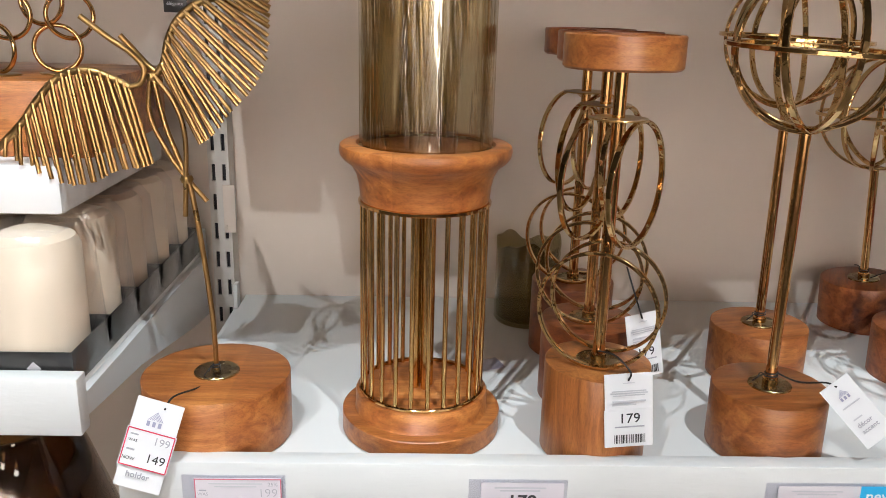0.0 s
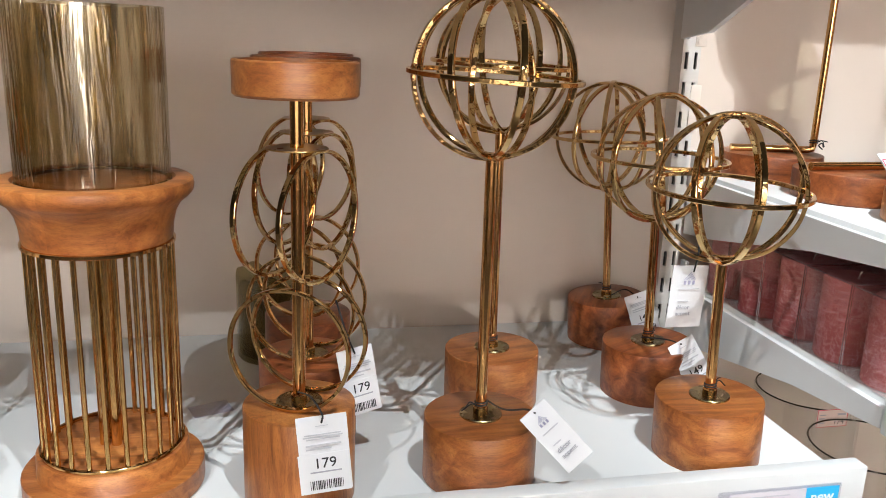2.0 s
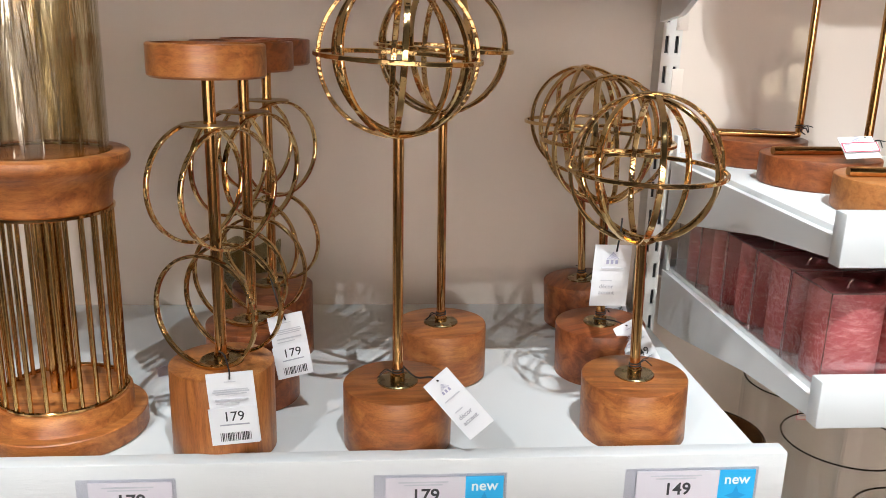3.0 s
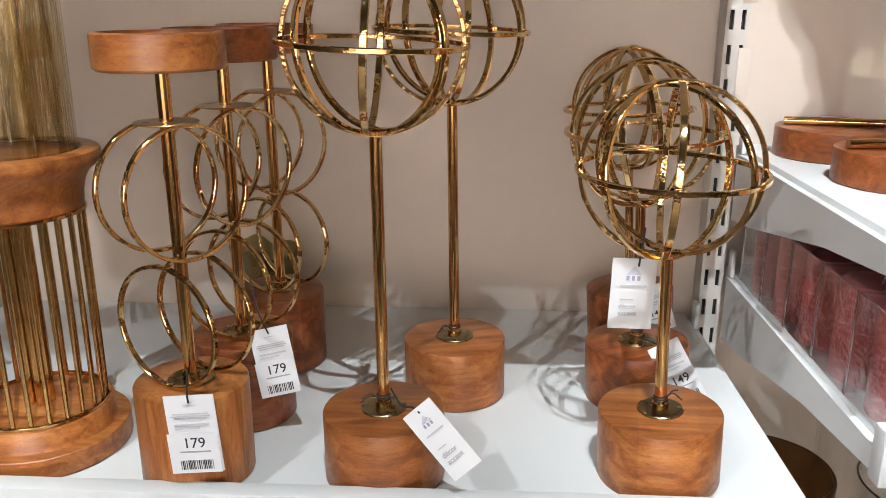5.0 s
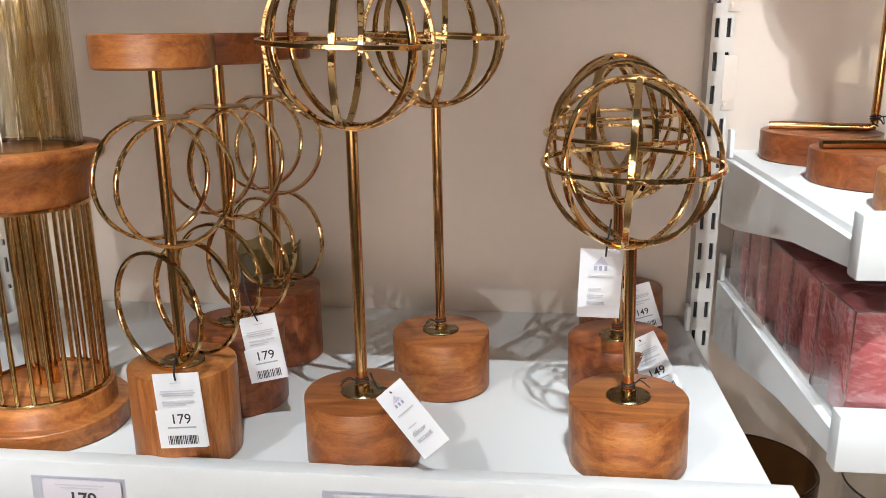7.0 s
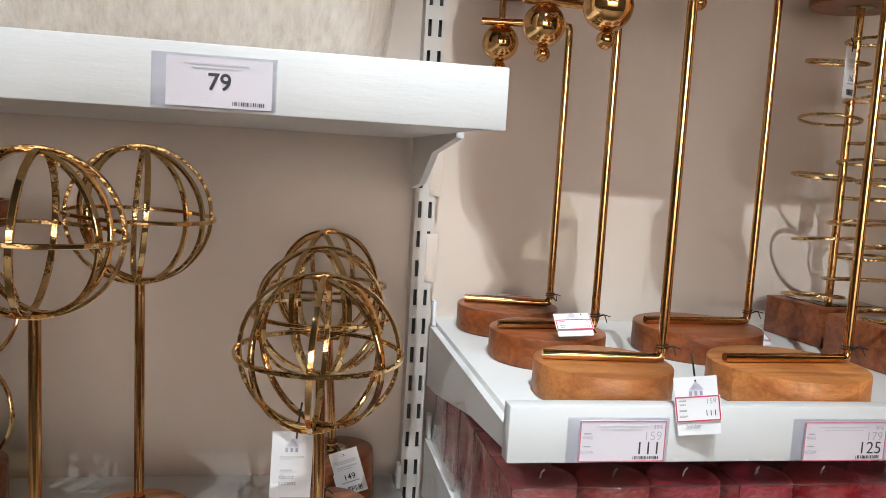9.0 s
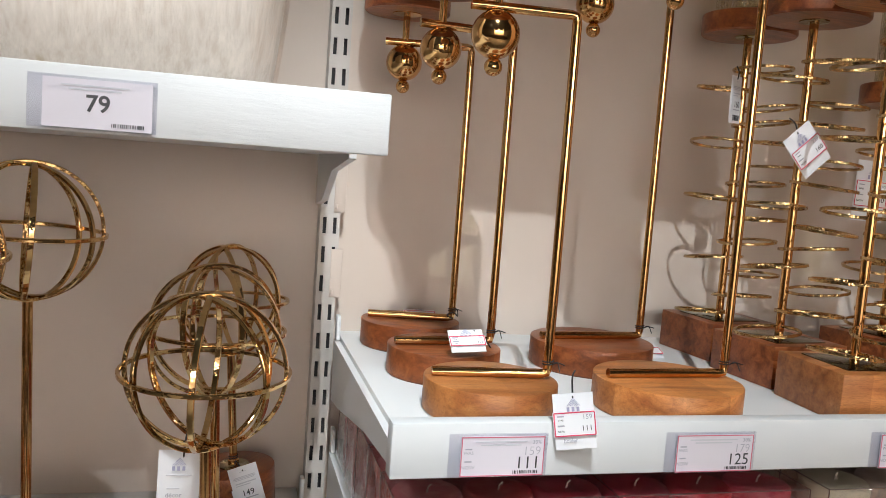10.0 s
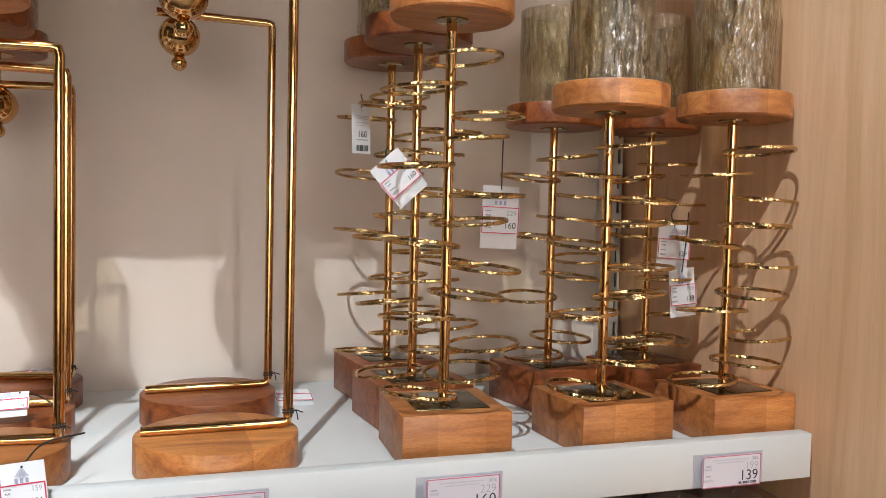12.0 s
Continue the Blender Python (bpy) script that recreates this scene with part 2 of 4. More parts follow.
AMBER_GLASS = clear("smoky_amber_lustre_glass", (0.95, 0.93, 0.85), rough=0.05, ripple=1.0, along=(4, 4, 0.3), scale=24.0, lustre=(0.92, 0.89, 0.80), cover=0.6, deep=(0.70, 0.62, 0.45))
SMOKE_GLASS = clear("grey_green_ripple_glass", (0.94, 0.92, 0.84), rough=0.04, ripple=1.0, along=(2.0, 2.0, 0.6), scale=85.0, lustre=(0.90, 0.92, 0.95), cover=0.55, deep=(0.80, 0.75, 0.61))
GREY_GLASS = clear("thin_grey_green_glass", (0.74, 0.70, 0.55), rough=0.03)
PLAIN_GLASS = clear("clear_glass", (0.975, 0.97, 0.96), rough=0.02)
BROWN_GLASS = clear("brown_glass", (0.42, 0.30, 0.19), rough=0.03)
DARK_RIM = clear("dark_glass_rim", (0.34, 0.31, 0.26), rough=0.03)
BOX_EDGE = clear("folded_plastic_edge", (0.80, 0.74, 0.74), rough=0.15, least=0.35)
ACRYLIC = clear("clear_acrylic", (0.97, 0.97, 0.98), rough=0.05, ripple=0.3, scale=22.0, least=0.07)
# solid white that paints the bright reflections on clear plastic
GLARE_WHITE = paint("glare_white_plastic", (0.80, 0.80, 0.82), 0.22, scale=30.0, depth=0.0008, vary=0.08, strength=0.4)
LILAC_SHEET = clear("lilac_see_through_sheet", (0.90, 0.89, 0.95), rough=0.15)
IVORY_WAX = paint("ivory_wax", (0.84, 0.73, 0.61), 0.42, scale=22.0, depth=0.0006, vary=0.05)
RED_WAX = paint("crimson_wax", (0.47, 0.055, 0.06), 0.5, grain=(1, 1, 4), scale=70.0, depth=0.0015, vary=0.2, strength=0.6, mottle=(0.66, 0.19, 0.18))
PINK_WAX = paint("rose_pink_mottled_wax", (0.62, 0.15, 0.16), 0.5, grain=(1, 1, 4), scale=70.0, depth=0.0015, vary=0.3, strength=0.6, mottle=(0.80, 0.42, 0.41))
ROSE_WAX = paint("deep_rose_wax", (0.56, 0.055, 0.095), 0.5, grain=(1, 1, 4), scale=70.0, depth=0.0015, vary=0.25, strength=0.6, mottle=(0.70, 0.17, 0.21))
CRIMSON_WAX = paint("bright_crimson_wax", (0.52, 0.018, 0.04), 0.48, grain=(1, 1, 4), scale=70.0, depth=0.0012, vary=0.2, strength=0.5, mottle=(0.60, 0.06, 0.08))
CREAM_WAX = paint("cream_wax", (0.83, 0.78, 0.60), 0.45, scale=30.0, depth=0.0005)
TAUPE_WAX = paint("taupe_wax", (0.66, 0.53, 0.47), 0.5, grain=(1, 1, 3), scale=50.0, depth=0.001, vary=0.2, mottle=(0.70, 0.58, 0.51))
BLACK_CARD = plain("black_card", (0.02, 0.02, 0.022), 0.35)
WICK = plain("cotton_wick", (0.75, 0.68, 0.62), 0.8)


def fabric(name, colour, shade, gold):
    """Woven cloth with upright foil streaks and a few gold flecks."""
    m, nodes, links, b = material(name)
    v = coords(nodes, links, (9, 9, 1.0), shift=False)
    n = add(nodes, "ShaderNodeTexNoise", Scale=14.0, Detail=6.0, Roughness=0.75)
    links.new(v, n.inputs["Vector"])
    c = ramp(nodes, links, n.outputs["Fac"], [(0.36, shade), (0.50, colour), (0.64, tuple(min(1.0, 1.12 * a) for a in colour))])
    f = add(nodes, "ShaderNodeTexNoise", Scale=22.0, Detail=3.0, Roughness=0.6)
    v2 = coords(nodes, links, (1, 1, 0.6), shift=False)
    links.new(v2, f.inputs["Vector"])
    mask = nodes.new("ShaderNodeMapRange")
    mask.inputs["From Min"].default_value, mask.inputs["From Max"].default_value = 0.66, 0.72
    links.new(f.outputs["Fac"], mask.inputs["Value"])
    mix = nodes.new("ShaderNodeMix")
    mix.data_type = "RGBA"
    links.new(mask.outputs[0], mix.inputs["Factor"])
    links.new(c, mix.inputs["A"])
    mix.inputs["B"].default_value = (*gold, 1)
    links.new(mix.outputs["Result"], b.inputs["Base Color"])
    b.inputs["Roughness"].default_value = 0.5
    w = add(nodes, "ShaderNodeTexNoise", Scale=60.0, Detail=4.0)
    links.new(v, w.inputs["Vector"])
    bump(nodes, links, b, w.outputs["Fac"], 0.5, 0.001)
    return m


IVORY_CLOTH = fabric("ivory_foil_printed_cloth", (0.78, 0.735, 0.69), (0.68, 0.61, 0.55), (0.52, 0.43, 0.30))


# ---- mesh helpers ----
def mesh_of(bm, mat, angle=40):
    me = bpy.data.meshes.new("mesh")
    bmesh.ops.recalc_face_normals(bm, faces=bm.faces)
    bm.to_mesh(me)
    bm.free()
    me.materials.append(mat)
    for p in me.polygons:
        p.use_smooth = True
    me.set_sharp_from_angle(angle=radians(angle))
    return me


def part(name, bm, mat, parent=None, label="", m=None, angle=40):
    """One mesh object under a thing or a part."""
    me = bm if isinstance(bm, bpy.types.Mesh) else mesh_of(bm, mat, angle)
    ob = new(name, me)
    if parent:
        ob.parent = parent
    if m is not None:
        ob.matrix_basis = m
    if label:
        ob["label"] = label
    return ob


def thing(name, m, label, category, group=""):
    ob = new(name)
    ob.empty_display_size = 0.02
    ob.matrix_basis = m
    return tagged(ob, label, category, group)


def setting(name, bm, mat, label, category):
    return tagged(part(name, bm, mat), label, category, kind="structure")


def box(x0, x1, y0, y1, z0, z1, bevel=0.0, bm=None, segments=2):
    bm = bm or bmesh.new()
    made = bmesh.ops.create_cube(bm, size=1.0, matrix=Matrix.Translation(((x0 + x1) / 2, (y0 + y1) / 2, (z0 + z1) / 2)) @ Matrix.Diagonal((x1 - x0, y1 - y0, z1 - z0, 1)))
    if bevel:
        edges = list({e for v in made["verts"] for e in v.link_edges})
        bmesh.ops.bevel(bm, geom=edges, offset=bevel, segments=segments, profile=0.5, affect="EDGES")
    return bm


def lathe(profile, segments=48, bm=None, closed=False, centre=(0, 0)):
    """Turn (r, z) points about z. closed: the profile is a loop."""
    bm = bm or bmesh.new()
    rings = []
    for r, z in profile:
        if r < 1e-6:
            rings.append([bm.verts.new((centre[0], centre[1], z))])
        else:
            rings.append([bm.verts.new((centre[0] + r * math.cos(2 * math.pi * i / segments), centre[1] + r * math.sin(2 * math.pi * i / segments), z)) for i in range(segments)])
    pairs = list(zip(rings, rings[1:])) + ([(rings[-1], rings[0])] if closed else [])
    for a, b in pairs:
        for i in range(segments):
            j = (i + 1) % segments
            if len(a) == 1 and len(b) == 1:
                continue
            if len(a) == 1:
                bm.faces.new((a[0], b[i], b[j]))
            elif len(b) == 1:
                bm.faces.new((a[i], a[j], b[0]))
            else:
                bm.faces.new((a[i], a[j], b[j], b[i]))
    return bm


def disc_profile(r, z0, z1, bevel):
    return [(0, z0), (r - bevel, z0), (r, z0 + bevel), (r, z1 - bevel), (r - bevel * 0.3, z1 - bevel * 0.3), (r - bevel, z1), (0, z1)]


def band(radius, width, thick, turn=None, segments=72, bm=None):
    """A flat metal hoop in its own xy plane, then turned."""
    bm = bm or bmesh.new()
    w, t = width / 2, thick / 2
    e = min(w, t) * 0.35
    prof = [(radius - t, -w + e), (radius - t + e, -w), (radius + t - e, -w), (radius + t, -w + e), (radius + t, w - e), (radius + t - e, w), (radius - t + e, w), (radius - t, w - e)]
    start = len(bm.verts)
    lathe(prof, segments, bm, closed=True)
    if turn is not None:
        bm.verts.ensure_lookup_table()
        bmesh.ops.transform(bm, matrix=turn, verts=bm.verts[start:])
    return bm


def torus(radius, minor, segments=64, sides=10, turn=None):
    prof = [(radius + minor * math.cos(2 * math.pi * k / sides), minor * math.sin(2 * math.pi * k / sides)) for k in range(sides)]
    bm = lathe(prof, segments, closed=True)
    if turn is not None:
        bmesh.ops.transform(bm, matrix=turn, verts=bm.verts)
    return bm


def smooth_path(points, steps=8):
    """Catmull-Rom through the points."""
    p = [Vector(q) for q in points]
    p = [2 * p[0] - p[1]] + p + [2 * p[-1] - p[-2]]
    out = []
    for i in range(1, len(p) - 2):
        for k in range(steps):
            t = k / steps
            out.append(0.5 * (2 * p[i] + (p[i + 1] - p[i - 1]) * t + (2 * p[i - 1] - 5 * p[i] + 4 * p[i + 1] - p[i + 2]) * t * t + (3 * p[i] - p[i - 1] - 3 * p[i + 1] + p[i + 2]) * t ** 3))
    return out + [p[-2]]


def tube(points, radius, sides=8, bm=None, caps=True):
    bm = bm or bmesh.new()
    pts = [Vector(p) for p in points]
    rings = []
    up = None
    for i, p in enumerate(pts):
        way = (pts[min(i + 1, len(pts) - 1)] - pts[max(i - 1, 0)]).normalized()
        if up is None:
            up = way.orthogonal().normalized()
        else:
            up = (up - way * up.dot(way)).normalized()
        side = way.cross(up)
        rings.append([bm.verts.new(p + radius * (math.cos(2 * math.pi * k / sides) * up + math.sin(2 * math.pi * k / sides) * side)) for k in range(sides)])
    for a, b in zip(rings, rings[1:]):
        for k in range(sides):
            j = (k + 1) % sides
            bm.faces.new((a[k], a[j], b[j], b[k]))
    if caps:
        bm.faces.new(rings[0][::-1])
        bm.faces.new(rings[-1])
    return bm


def ball(r, z, bm=None):
    return lathe([(0, z - r)] + [(r * math.cos(a), z + r * math.sin(a)) for a in (math.pi * (k / 14 - 0.5) for k in range(1, 14))] + [(0, z + r)], 32, bm)


def prism(outline, x0, x1):
    """A (y, z) outline pushed along x."""
    bm = bmesh.new()
    a = [bm.verts.new((x0, y, z)) for y, z in outline]
    b = [bm.verts.new((x1, y, z)) for y, z in outline]
    bm.faces.new(a)
    bm.faces.new(b[::-1])
    for i in range(len(a)):
        j = (i + 1) % len(a)
        bm.faces.new((a[i], b[i], b[j], a[j]))
    return bm


def lettering(words, size, mat, parent, m, name="lettering", align="CENTER", fat=0.0):
    """Words in the built-in font as a flat mesh facing -y in its parent's xz plane."""
    data = bpy.data.curves.new("letters", "FONT")
    data.body, data.size, data.align_x, data.align_y, data.extrude, data.resolution_u, data.offset = words, size, align, "CENTER", 0.00008, 3, fat
    ob = bpy.data.objects.new("letters", data)
    scene.collection.objects.link(ob)
    me = bpy.data.meshes.new_from_object(ob.evaluated_get(bpy.context.evaluated_depsgraph_get()))
    bpy.data.objects.remove(ob)
    bpy.data.curves.remove(data)
    me.materials.clear()
    me.materials.append(mat)
    return part(name, me, mat, parent, m=m @ pose(0, 0, 0, 90, 0, 0))


def bars(spots, mat, parent, name, y=-0.0006):
    """Flat bars (x, z, wide, high) joined into one printed mark."""
    bm = bmesh.new()
    for x, z, w, h in spots:
        box(x - w / 2, x + w / 2, y - 0.0001, y + 0.0001, z - h / 2, z + h / 2, bm=bm)
    return part(name, bm, mat, parent)


def barcode(x, z, w, h, parent, seed=3):
    rnd = random.Random(seed)
    spots, at = [], x - w / 2
    while at < x + w / 2:
        t = rnd.choice((0.0004, 0.0006, 0.0009))
        spots.append((at + t / 2, z, t, h))
        at += t + rnd.choice((0.0004, 0.0007, 0.0010))
    return bars(spots, INK, parent, "barcode")


# ---- the shop's room ----
# pale floor and south wall throw fill light; the dark floor deepens brass reflections
setting("floor", box(-3.5, 4.5, -2.2, 1.2, -0.1, 0.0), FLOOR, "light beige aisle floor, toned to bounce light upward", "floor")
setting("floor_beyond", box(-3.5, 4.5, -9.0, -2.2, -0.1, 0.0), DARK_FLOOR, "dark brown far floor, unseen, added to darken brass reflections", "floor")
setting("ceiling", box(-3.5, 4.5, -9.0, 1.2, 3.2, 3.3), CEILING, "dark painted shop ceiling", "ceiling")
setting("wall_south", box(-3.5, 4.5, -9.1, -9.0, 0.0, 3.2), FAR_WALL, "plain pale far wall, unseen, added to reflect fill light", "wall")
setting("wall_west", box(-3.6, -3.5, -9.0, 1.2, 0.0, 3.2), SHOP_WALL, "plain dark brown shop wall", "wall")
setting("wall_east", box(4.5, 4.6, -9.0, 1.2, 0.0, 3.2), SHOP_WALL, "plain dark brown shop wall", "wall")
setting("wall_north", box(-3.5, 4.5, 1.03, 1.13, 0.0, 3.2), WALL, "greige back panel behind the shelves", "wall")
setting("wall_end_panel", box(1.588, 1.625, 0.22, 1.03, 0.0, 2.7, 0.002), OAK, "pale oak end panel closing the shelving", "wall panel")


def upright(x, name, clips=()):
    """Slotted steel upright: real slots through the face; a near-black box behind paints their shade."""
    face = bmesh.new()
    for a, b in ((-0.0128, -0.0088), (-0.0042, 0.0042), (0.0088, 0.0128)):
        box(x + a, x + b, 1.0, 1.0035, 0.0, 2.6, bm=face)
    z = 0.35
    while z < 2.3:
        for a, b in ((-0.0088, -0.0042), (0.0042, 0.0088)):
            box(x + a, x + b, 1.0, 1.0035, z, z + 0.0165, bm=face)
        z += 0.0375
    for a, b in ((-0.0128, -0.0112), (0.0112, 0.0128)):
        box(x + a, x + b, 1.0035, 1.03, 0.0, 2.6, bm=face)
    ob = setting(name, face, UPRIGHT_STEEL, "greyish white slotted steel shelf upright", "shelf upright")
    part("channel_shade", box(x - 0.0110, x + 0.0110, 1.008, 1.029, 0.0, 2.6), SLOT_SHADE, ob, "near-black filler painted as the shade behind the slots")
    for low, high in clips:
        part("clip_plate", box(x + 0.0040, x + 0.0185, 0.9982, 0.9998, low, high, 0.0005), WALL, ob, "small greige painted steel clip plate")
        part("clip_lug", box(x + 0.0055, x + 0.0085, 0.9965, 0.9982, low + 0.004, low + 0.010, 0.0005), WALL, ob)


upright(-0.247, "upright_1", ((1.163, 1.224),))
upright(0.668, "upright_2", ((1.445, 1.508), (1.335, 1.397)))
upright(1.570, "upright_3")
upright(-1.16, "upright_0")


# ---- shelves ----
def shelf(name, x0, x1, top, lip_top, lip_low, label, depth_front=0.602, brackets=True, reach=0.606, board=None, steel=None):
    """A steel tray with a white fascia board in front and a bracket under each end."""
    t = thing(name, pose(0, 0, 0), label, "shelf", "white shop shelves")
    tray = box(x0 + 0.0114, x1 - 0.0117, depth_front, 1.0295, top - 0.022, top, 0.0015)
    part("tray", tray, steel or WHITE_STEEL, t)
    part("fascia", box(x0, x1, 0.583, depth_front - 0.001, lip_low, lip_top, 0.0016), board or WHITE_WOOD, t, "white painted board")
    if brackets:
        low = top - 0.022
        outline = [(reach, low + 0.016), (0.996, low + 0.016), (0.996, low - 0.062), (0.93, low - 0.054), (reach + 0.13, low - 0.018), (reach, low - 0.004)]
        for a in (x0 + 0.004, x1 - 0.0115):
            part("bracket", prism(outline, a, a + 0.0072), WHITE_STEEL, t, "folded white steel bracket")
            part("bracket_hook", box(a + 0.001, a + 0.006, 0.985, 1.0, low + 0.018, low + 0.05, 0.001), WHITE_STEEL, t)
    return t


S1, S2, S3, SL, S0 = 1.070, 1.285, 1.136, 1.140, 1.538
shelf("shelf", -0.238, 0.659, S1, 1.086, 1.036, "white shop shelf carrying brass and wood holders")
shelf("shelf", -0.238, 0.660, S0, 1.562, 1.515, "white upper shelf carrying an ivory cushion", reach=0.72)
shelf("shelf", 0.678, 1.572, S2, 1.303, 1.256, "white shop shelf with tall brass candle holders", board=SMOOTH_BOARD)
shelf("shelf", 0.680, 1.572, S3, 1.153, 1.108, "white shop shelf with boxed coloured candles", board=SMOOTH_BOARD)
shelf("shelf", -1.155, -0.262, SL, 1.157, 1.108, "white shop shelf with ivory pillar candles")
shelf("shelf", 0.678, 1.572, 1.975, 2.0, 1.95, "white top shelf above the tall holders")
shelf("shelf", -1.155, -0.262, 1.60, 1.63, 1.58, "white upper shelf beside the cushion shelf")
# shade in the gap is put into this shelf's brown colour
shelf("shelf", -1.155, -0.262, 0.72, 0.75, 0.70, "lower shelf coloured brown for shade, with a brown vase", board=SHADED_BOARD, steel=SHADED_BOARD)
shelf("shelf", 0.678, 1.572, 0.72, 0.75, 0.70, "white lower shelf with clear glass vases")
shelf("shelf", -0.238, 0.659, 0.72, 0.75, 0.70, "white lower shelf below the brass holders")


# ---- price tickets on the fascias ----
def ticket(x0, x1, z1, z0, price, was="", red=False, new_flag=0.0, pocket_left=0.010, label="", y=0.583, number=0.015, yaw=0.0):
    w, h = x1 - x0, z1 - z0
    cx, cz = (x0 + x1) / 2, (z0 + z1) / 2
    t = thing("price_ticket", pose(cx, y, cz, 0, 0, yaw), label, "price ticket", "shelf price tickets")
    part("pocket", box(-w / 2 - pocket_left, w / 2 + 0.003, -0.0016, -0.0002, -h / 2 - 0.001, h / 2 + 0.002, 0.0002), POCKET, t, "clear plastic ticket pocket")
    wc = w - new_flag
    mid = -new_flag / 2
    part("card", box(-w / 2, -w / 2 + wc, -0.0026, -0.0018, -h / 2, h / 2), TICKET_PAPER, t)
    face = -0.0029
    if new_flag:
        part("new_flag", box(w / 2 - new_flag, w / 2, -0.0026, -0.0018, -h / 2, h / 2), BLUE_INK, t, "bright blue flag")
        lettering("new", new_flag * 0.42, WHITE_INK, t, pose(w / 2 - new_flag / 2, face, h * 0.24), fat=0.0002)
        star = bmesh.new()
        cs = [star.verts.new((w / 2 - new_flag / 2 + r * math.cos(k * math.pi / 4), face, -h * 0.2 + r * math.sin(k * math.pi / 4))) for k, r in enumerate([0.010, 0.004] * 4)]
        star.faces.new(cs)
        part("flag_star", star, BLUE_DARK, t, "deeper blue four-pointed star")
    if red:
        bars([(mid, h / 2 - 0.0006, wc, 0.0008), (mid, -h / 2 + 0.0006, wc, 0.0008), (-w / 2 + 0.0005, 0, 0.0008, h - 0.0022), (-w / 2 + wc - 0.0005, 0, 0.0008, h - 0.0022)], PINK_INK, t, "red_border", y=face)
    rows = [(mid - 0.002, h / 2 - 0.0045, wc * 0.62, 0.0012), (mid - 0.002, h / 2 - 0.0072, wc * 0.48, 0.0011)]
    bars(rows, LIGHT_INK, t, "printed_line", y=face)
    if was:
        lettering(was, number * 0.72, GREY_INK, t, pose(w / 2 - 0.003, face, h * 0.12), align="RIGHT", name="old_price", fat=-0.00018)
        lettering(price, number, INK, t, pose(w / 2 - 0.003, face, -h * 0.18), align="RIGHT", name="price", fat=-0.00005)
        lettering("WAS", 0.0040, GREY_INK, t, pose(-w / 2 + 0.0065, face, h * 0.09), name="small_print")
        lettering("NOW", 0.0045, GREY_INK, t, pose(-w / 2 + 0.0065, face, -h * 0.27), name="small_print")
        lettering("25%" if price == "149" else "30%", 0.0048, GREY_INK, t, pose(w / 2 - 0.003, face, h * 0.35), align="RIGHT", name="discount")
        bars([(-w / 2 + 0.0065, h * 0.19, 0.006, 0.0012), (-w / 2 + 0.0065, -h * 0.12, 0.006, 0.0013)], GREY_INK, t, "script_mark", y=face)
    else:
        lettering(price, number * 1.1, INK, t, pose(mid, face, 0.0), name="price", fat=0.0003)
    barcode(w / 2 - new_flag - 0.016, -h * 0.40, 0.022, h * 0.08, t).location.y = -0.0024
    return t


ticket(-0.176, -0.106, 1.073, 1.038, "149", "199", True, label="red-bordered ticket marked down from 199 to 149")
ticket(0.056, 0.124, 1.071, 1.036, "179", label="white paper ticket priced 179 in a pocket")
ticket(0.302, 0.404, 1.070, 1.035, "179", new_flag=0.033, label="white 179 ticket with a blue new flag")
ticket(0.522, 0.630, 1.071, 1.035, "149", new_flag=0.033, label="white 149 ticket with a blue new flag")
ticket(0.4155, 0.4875, 1.552, 1.518, "79", label="white paper ticket priced 79 below the cushion")
ticket(0.736, 0.809, 1.292, 1.258, "111", "159", True, label="red-bordered ticket marked down from 159 to 111")
ticket(0.934, 1.011, 1.291, 1.257, "125", "179", True, label="red-bordered ticket marked down from 179 to 125")
ticket(1.151, 1.220, 1.289, 1.256, "160", "229", True, label="red-bordered ticket marked down from 229 to 160")
ticket(1.437, 1.506, 1.288, 1.256, "139", "199", True, label="red-bordered ticket marked down from 199 to 139")


# ---- hang tags ----
def string(points, parent, radius=0.0008):
    return part("string", tube(smooth_path(points, 6), radius, 6), STRING, parent, "thin black cotton string")


